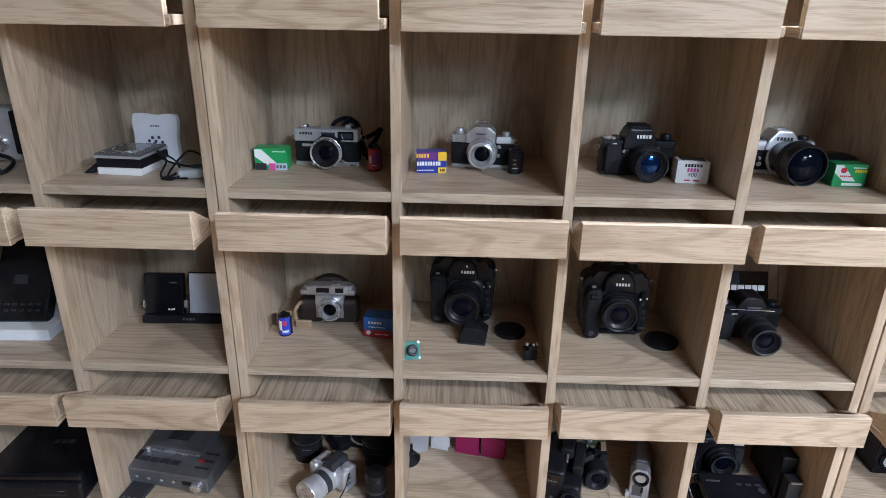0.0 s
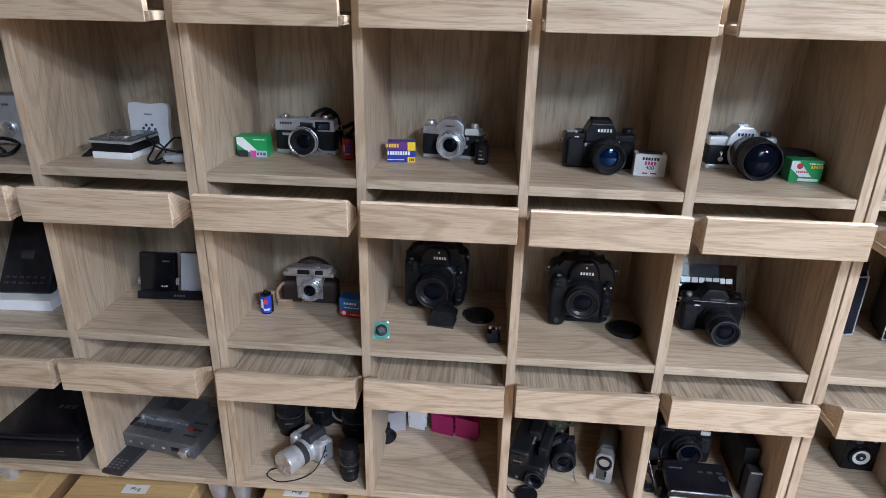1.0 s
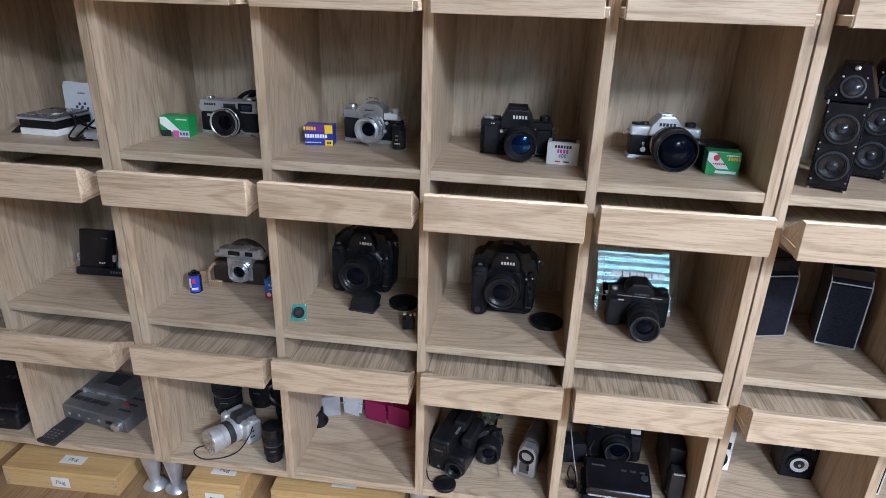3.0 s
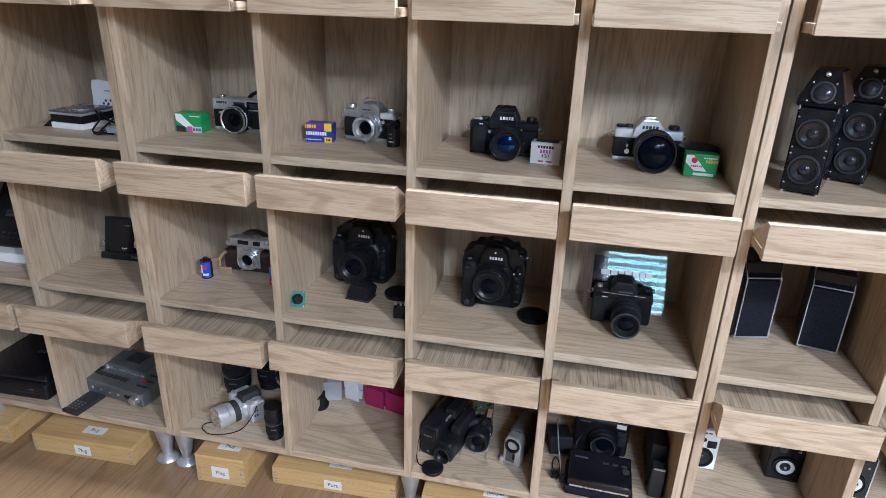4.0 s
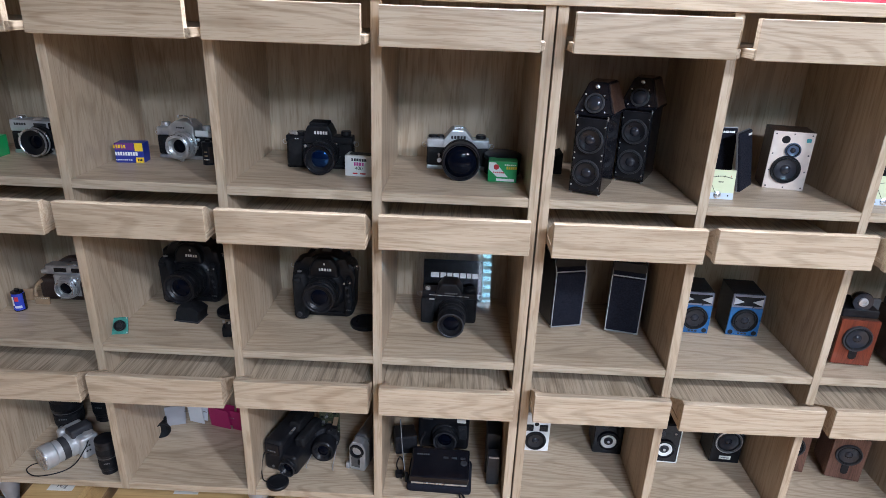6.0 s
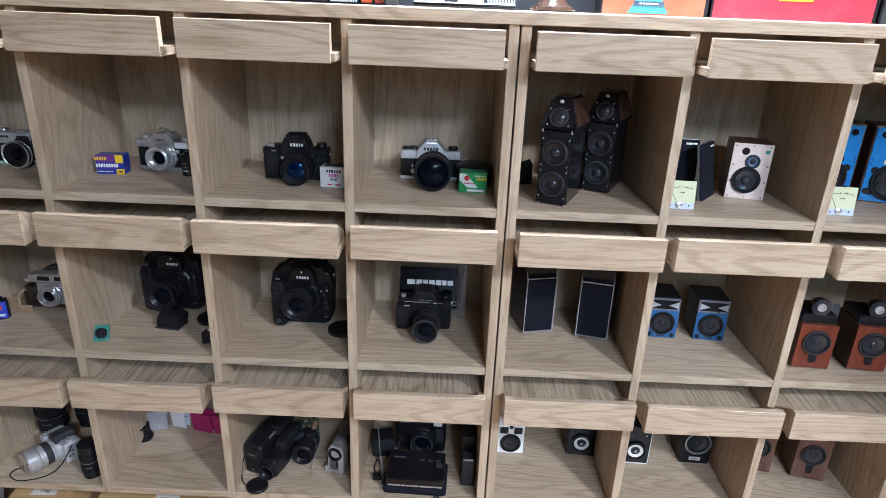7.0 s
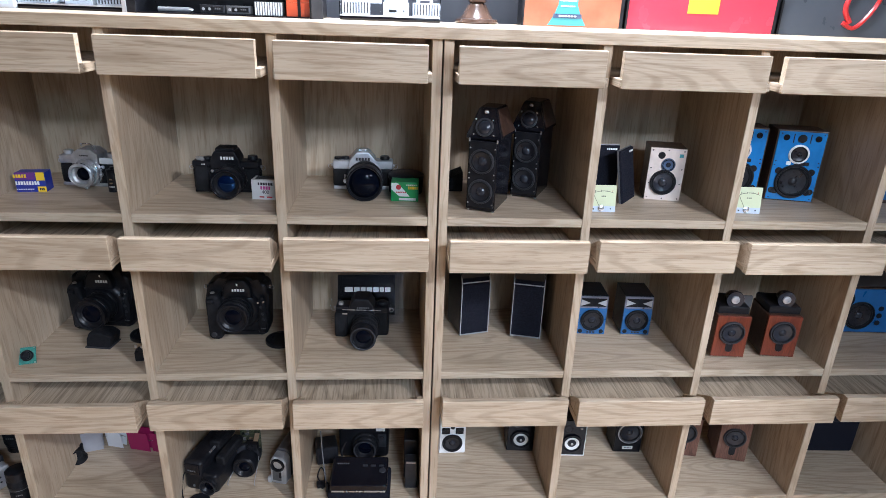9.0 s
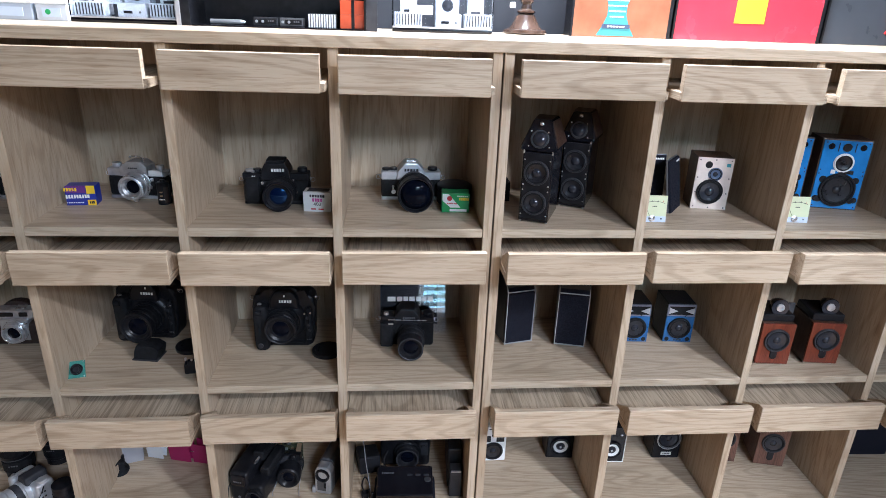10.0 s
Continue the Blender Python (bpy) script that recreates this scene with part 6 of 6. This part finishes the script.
red_speaker(1.548, 1.205, -12, Z_C, 0.12, "brown wooden loudspeaker with a black woofer and port", "brown wooden loudspeakers", False, rosewood)
red_speaker(1.672, 1.182, -14, Z_C, 0.12, "brown wooden loudspeaker with a black woofer and port", "brown wooden loudspeakers", False, rosewood)
t = thing("navy_case", pose(1.985, 1.212, Z_C, 0, 0, -2), "dark navy cloth-covered case standing in the shelf", "case")
P("case_body", navy_cloth, t, B((-0.02, 0.05, 0.065), (0.15, 0.1, 0.13), 0.006, 3))
P("lid_seam", black, t, B((-0.02, 0.05, 0.1), (0.152, 0.102, 0.004), 0.001))
t = thing("navy_case", pose(1.96, 1.2, Z_A, 0, 0, 3), "dark navy loudspeaker box standing in the shelf", "case")
P("case_body", spk_navy, t, B((0, 0.05, 0.07), (0.14, 0.1, 0.14), 0.004, 3))
P("base", walnut, t, B((0, 0.05, 0.004), (0.144, 0.104, 0.008), 0.001))
P("lid_seam", black, t, B((0, 0.05, 0.11), (0.142, 0.102, 0.003), 0.001))


# ---- on the cabinet tops ----
ZT = Z_TOP + TOP_T


model_white = material("grey_white_plastic", (0.50, 0.53, 0.58), 0.45, spots=0.06, scale=40)


def display_case(x0, x1, y, label):
    """Clear box on a dark plinth with a miniature stereo set inside."""
    w, d, h = x1 - x0, 0.09, 0.15
    t = thing("display_case", pose((x0 + x1) / 2, y, ZT), label, "display case", "display cases with miniature stereos")
    P("plinth", gloss, t, B((0, d / 2, 0.004), (w, d, 0.008), 0.0015))
    P("plinth_edge", steel, t, B((0, 0.0005, 0.0095), (w - 0.002, 0.003, 0.003), 0.0005))
    for nm, c, s in (("front_pane", (0, 0.001, h / 2 + 0.011), (w, 0.002, h)), ("side_pane", (-w / 2 + 0.001, d / 2, h / 2 + 0.011), (0.002, d - 0.004, h)), ("side_pane", (w / 2 - 0.001, d / 2, h / 2 + 0.011), (0.002, d - 0.004, h))):
        o = P(nm, clear, t, B(c, s, 0.0003))
        o.visible_shadow = False
    for sx in (-0.34, 0.36):
        sp = P("ribbed_speaker", model_white, t, B((sx * w, 0.028, 0.024), (0.055, 0.03, 0.026), 0.001))
        for k in range(9):
            P("rib", dark_grey, sp, B((sx * w - 0.023 + 0.0058 * k, 0.0125, 0.024), (0.0022, 0.0014, 0.021), 0))
        P("tall_speaker", model_white, t, B((sx * w * 0.98, 0.066, 0.06), (0.034, 0.03, 0.095), 0.001))
        P("dark_backing", dark_grey, t, B((sx * w * 0.98, 0.05, 0.036), (0.02, 0.002, 0.012), 0))
    am = P("amplifier", model_white, t, B((0.012, 0.026, 0.0235), (0.052, 0.034, 0.025), 0.001))
    P("display", black, am, B((0.005, 0.0085, 0.020), (0.016, 0.001, 0.005), 0))
    P("knob", grey_metal, am, C((0.027, 0.0095, 0.020), 0.0022, 0.002, "y", 0.0004, 12))
    P("second_unit", model_white, t, B((-0.042, 0.052, 0.042), (0.048, 0.03, 0.018), 0.001))
    P("record_deck", tray_tint, t, B((0.012, 0.06, 0.05), (0.048, 0.034, 0.03), 0.001))
    P("record", cone_black, t, LA((0.012, 0.042, 0.052), [(0.012, 0), (0.012, 0.0015), (0.004, 0.002), (0, 0.002)], "y", 24))


display_case(0.049, 0.247, 1.215, "clear display case with a white miniature stereo")
display_case(0.657, 0.86, 1.232, "clear display case with white miniature stereo and ribbed speakers")


def black_cubby():
    t = thing("black_open_box", pose(0.441, 1.2, ZT), "black open-fronted display box standing on end", "box")
    for x in (-0.178, 0.172):
        P("post", black, t, B((x, 0.055, 0.12), (0.022, 0.11, 0.24), 0.001))
    P("edge_strip", steel, t, B((-0.188, -0.001, 0.12), (0.008, 0.003, 0.24), 0.0006))
    P("edge_strip", dark_grey, t, B((0.176, -0.001, 0.12), (0.022, 0.003, 0.24), 0.0006))
    P("bottom", gloss, t, B((-0.003, 0.055, 0.0015), (0.326, 0.11, 0.003), 0.0004))
    P("back", black, t, B((-0.003, 0.112, 0.12), (0.36, 0.004, 0.24), 0.0006))
    P("top", black, t, B((-0.003, 0.055, 0.243), (0.376, 0.112, 0.006), 0.001))


black_cubby()
ZB2 = ZT + 0.003
t = thing("silver_pen", pose(0.332, 1.25, ZB2, 0, 0, -2), "silver pen-shaped voice recorder lying flat", "pen")
P("barrel", silver, t, C((-0.034, 0, 0.005), 0.0045, 0.06, "x", 0.0008, 16))
P("tip", chrome, t, LA((0.026, 0, 0.005), [(0.0045, 0), (0.003, 0.006), (0.001, 0.009)], "x", 16))
for k in range(2):
    P("button", dark_grey, t, C((-0.018 + 0.016 * k, 0, 0.009), 0.002, 0.001, "z", 0.0002, 10))
for x, w, m in ((0.408, 0.048, dark_grey), (0.458, 0.046, grey_metal)):
    t = thing("mini_device", pose(x, 1.235, ZB2), "small dark miniature hi-fi unit with tiny knobs", "miniature hi-fi", "miniature hi-fi units")
    P("body", m, t, B((0, 0.015, 0.008), (w, 0.03, 0.015), 0.001))
    P("panel", black, t, B((0.004, -0.0002, 0.008), (w * 0.7, 0.0016, 0.009), 0.0003))
    for k in range(2):
        P("knob", steel, t, C((-w * 0.36 + 0.012 * k, -0.0002, 0.008), 0.0028, 0.002, "y", 0.0004, 12))
    bars(t, 0.01, -0.0012, 0.009, 0.012, 0.003, 3, grey_metal)
t = thing("ribbed_box", pose(0.519, 1.226, ZB2), "small grey box with vertical white ribs", "box")
P("box_body", grey_metal, t, B((0, 0.016, 0.0125), (0.055, 0.03, 0.025), 0.001))
for k in range(11):
    P("rib", white_card, t, B((-0.025 + 0.005 * k, 0.0, 0.0125), (0.0028, 0.002, 0.024), 0.0003))
for k in range(2):
    t = thing("orange_box", pose(0.58, 1.216, ZB2 + 0.0262 * k), "orange-red lacquered box with a black strap", "box", "stacked orange boxes")
    P("box_body", orange_red, t, B((0, 0.022, 0.013), (0.05, 0.042, 0.026), 0.001))
    P("strap", black, t, B((0.0, 0.0205, 0.013), (0.006, 0.042, 0.0264), 0.0005))


def candlestick():
    t = thing("turned_lamp_base", pose(0.944, 1.315, ZT), "dark turned wooden lamp base with a wide round foot", "lamp base")
    P("foot", dark_wood, t, LA((0, 0, 0), [(0.044, 0), (0.047, 0.004), (0.045, 0.009), (0.036, 0.011), (0.034, 0.014), (0.03, 0.018), (0.022, 0.034), (0.018, 0.04)], "z", 40))
    P("stem", dark_wood, t, LA((0, 0, 0.04), [(0.014, 0), (0.02, 0.004), (0.02, 0.007), (0.012, 0.011), (0.010, 0.02), (0.015, 0.026), (0.012, 0.034), (0.010, 0.06), (0.014, 0.09), (0.008, 0.12)], "z", 32))
    P("knop", tape_white, t, LA((-0.03, 0, 0.058), [(0.006, -0.006), (0.007, 0), (0.005, 0.006)], "z", 16))


candlestick()


def flat_box(name, x0, x1, y, h, mat, label, d=0.05):
    t = thing(name, pose((x0 + x1) / 2, y, ZT), label, "box", "boxed sets on the cabinet top")
    w = x1 - x0
    P("box_body", mat, t, B((0, d / 2, h / 2), (w, d, h), 0.001))
    P("spine", black, t, B((w / 2 - 0.003, d / 2, h / 2), (0.0075, d + 0.0008, h + 0.0006), 0.0005))
    P("spine", black, t, B((-w / 2 + 0.002, d / 2, h / 2), (0.005, d + 0.0008, h + 0.0006), 0.0005))
    return t, w


t, w = flat_box("guitar_print_box", 1.04, 1.262, 1.3, 0.26, guitar_brown, "brown box printed with guitar bodies and a teal panel")
bm = bmesh.new()
pts = []
for k in range(13):
    z = 0.003 + 0.25 * k / 12
    pts.append((-0.042 + 0.022 * math.sin(math.pi * min(1, k / 5)) * (1 if k < 6 else 0.6), z))
prism(bm, [(-px - 0.012, z) for px, z in pts] + [(px - 0.012, z) for px, z in reversed(pts)], -0.0008, 0.001)
part("teal_panel", bm, teal, t, "teal printed panel")
for k in range(4):
    bars(t, -0.012, -0.0012, 0.075 - 0.011 * k, 0.05 - 0.006 * k, 0.0028, 7, ink_white)
P("caption_strip", cone_blue, t, B((-0.012, -0.0012, 0.022), (0.062, 0.0008, 0.009), 0))
bars(t, -0.012, -0.002, 0.022, 0.04, 0.003, 6, ink_white)
t, w = flat_box("red_gift_box", 1.272, 1.616, 1.31, 0.26, gift_red, "bright red glossy box with a yellow sticker")
P("yellow_sticker", yellow, t, B((0.0, -0.0006, 0.072), (0.07, 0.001, 0.07), 0.0003))
t, w = flat_box("slate_box", 1.628, 1.95, 1.32, 0.26, gift_slate, "dark slate box with a red brush-stroke figure")
P("red_stroke", red, t, TU([(0.005, -0.0006, 0.03), (-0.012, -0.0006, 0.06), (0.0, -0.0006, 0.1), (0.03, -0.0006, 0.12)], 0.006), TU([(-0.012, -0.0006, 0.03), (0.02, -0.0006, 0.02), (0.055, -0.0006, 0.06), (0.07, -0.0006, 0.1)], 0.005))
for x0, x1, m, lab in ((-0.1, -0.016, tray_tint, "frosted plastic box with papers inside"), (-0.01, 0.046, model_white, "white plastic box with a small green leaf mark")):
    t = thing("plastic_box", pose((x0 + x1) / 2, 1.212, ZT), lab, "box", "plastic boxes on the cabinet top")
    w = x1 - x0
    P("box_body", m, t, B((0, 0.04, 0.015), (w, 0.08, 0.03), 0.002))
    P("lid", white, t, B((0, 0.04, 0.033), (w + 0.002, 0.082, 0.006), 0.001))
    P("front_label", paper_blue, t, B((0, -0.0004, 0.015), (w * 0.6, 0.001, 0.016), 0))
    if m is model_white:
        P("leaf_mark", green, t, C((-0.006, -0.0008, 0.016), 0.005, 0.0006, "y", 0.0001, 14))
t = thing("plastic_box", pose(-0.09, 1.23, ZT + 0.036), "clear white plastic box stacked on another", "box", "plastic boxes on the cabinet top")
P("box_body", tray_tint, t, B((0.03, 0.04, 0.02), (0.12, 0.07, 0.04), 0.002))
P("lid", white, t, B((0.03, 0.04, 0.0425), (0.122, 0.072, 0.005), 0.001))


# ---- under the cabinets ----
def steel_leg(cab, x, y):
    leg = P("leg", steel, cab, LA((x, y, 0.012), [(0.013, 0), (0.0125, 0.012), (0.016, 0.032), (0.0215, 0.062), (0.026, 0.095), (0.027, 0.117)], "z", 32), label="brushed steel leg")
    P("foot_disc", steel, leg, LA((x, y, 0), [(0.026, 0), (0.029, 0.004), (0.025, 0.010), (0.013, 0.017)], "z", 32))


for cab, xs in ((cab_a, (-1.47, -0.94, -0.414)), (cab_b, (-0.356, 0.255, 0.80)), (cab_c, (0.9, 1.46, 2.0))):
    for fx in xs:
        for fy in (1.105, 1.3):
            steel_leg(cab, fx, fy)


def parts_box(x0, x1, y, h, d, label_text, label):
    """A plain wooden parts box with finger joints, a lid and a paper label."""
    w = x1 - x0
    t = thing("wooden_parts_box", pose((x0 + x1) / 2, y, 0.0, 0, 0, 2), label, "wooden box", "wooden boxes under the shelves")
    P("box_body", box_wood, t, B((0, d / 2, h * 0.36), (w, d, h * 0.72), 0.0015))
    P("lid", box_wood, t, B((0, d / 2, h * 0.865), (w, d, h * 0.262), 0.0015))
    for sx in (-1, 1):
        for k in range(4):
            P("finger_joint", oak_y, t, B((sx * (w / 2 - 0.006), -0.0002, h * (0.12 + 0.18 * k)), (0.012, 0.0008, h * 0.08), 0))
    P("paper_label", tape_white, t, B((0.0, -0.0004, h * 0.42), (0.046, 0.001, min(0.034, h * 0.5)), 0.0002))
    if label_text:
        words(t, label_text, pose(0, -0.0012, h * 0.42, 90, 0, 0), 0.015, ink_black)
    P("top_label", tape_white, t, B((0.01, d * 0.22, h * 0.997), (0.06, 0.028, 0.001), 0.0002))
    if label_text:
        words(t, label_text, pose(0.01, d * 0.22, h * 0.997 + 0.0008), 0.015, ink_black)
    return t


parts_box(-1.16, -0.855, 1.045, 0.06, 0.2, "", "pale wooden box with a blank paper label")
parts_box(-0.775, -0.48, 1.05, 0.056, 0.2, "Plug", "pale wooden box labelled on its front and lid")
parts_box(-0.293, -0.162, 1.052, 0.083, 0.2, "Plug", "small square wooden box with a paper label")
parts_box(-0.104, 0.218, 1.093, 0.052, 0.2, "Port", "long pale wooden box with a paper label")
parts_box(0.29, 0.62, 1.08, 0.06, 0.2, "Jumper", "long pale wooden box with a paper label on the lid")
parts_box(0.66, 0.8, 1.1, 0.06, 0.2, "", "pale wooden box with a blank paper label")

# ---- floor boards ----
plank_w = 0.125
for r in range(24):
    x = -1.75 + plank_w * r
    n0 = 0.28 * ((r * 5) % 3)
    for k in range(2):
        ya, yb = (-0.4, 0.35 + n0) if k == 0 else (0.352 + n0, 1.395)
        bm = bmesh.new()
        box(bm, (0, 0, 0), (plank_w - 0.0005, yb - ya - 0.0005, 0.01), 0.0004)
        ob = part("plank", bm, floor_wood, floor)
        ob.matrix_basis = pose(x - 0.5, (ya + yb) / 2 + 1.0, 0.055)
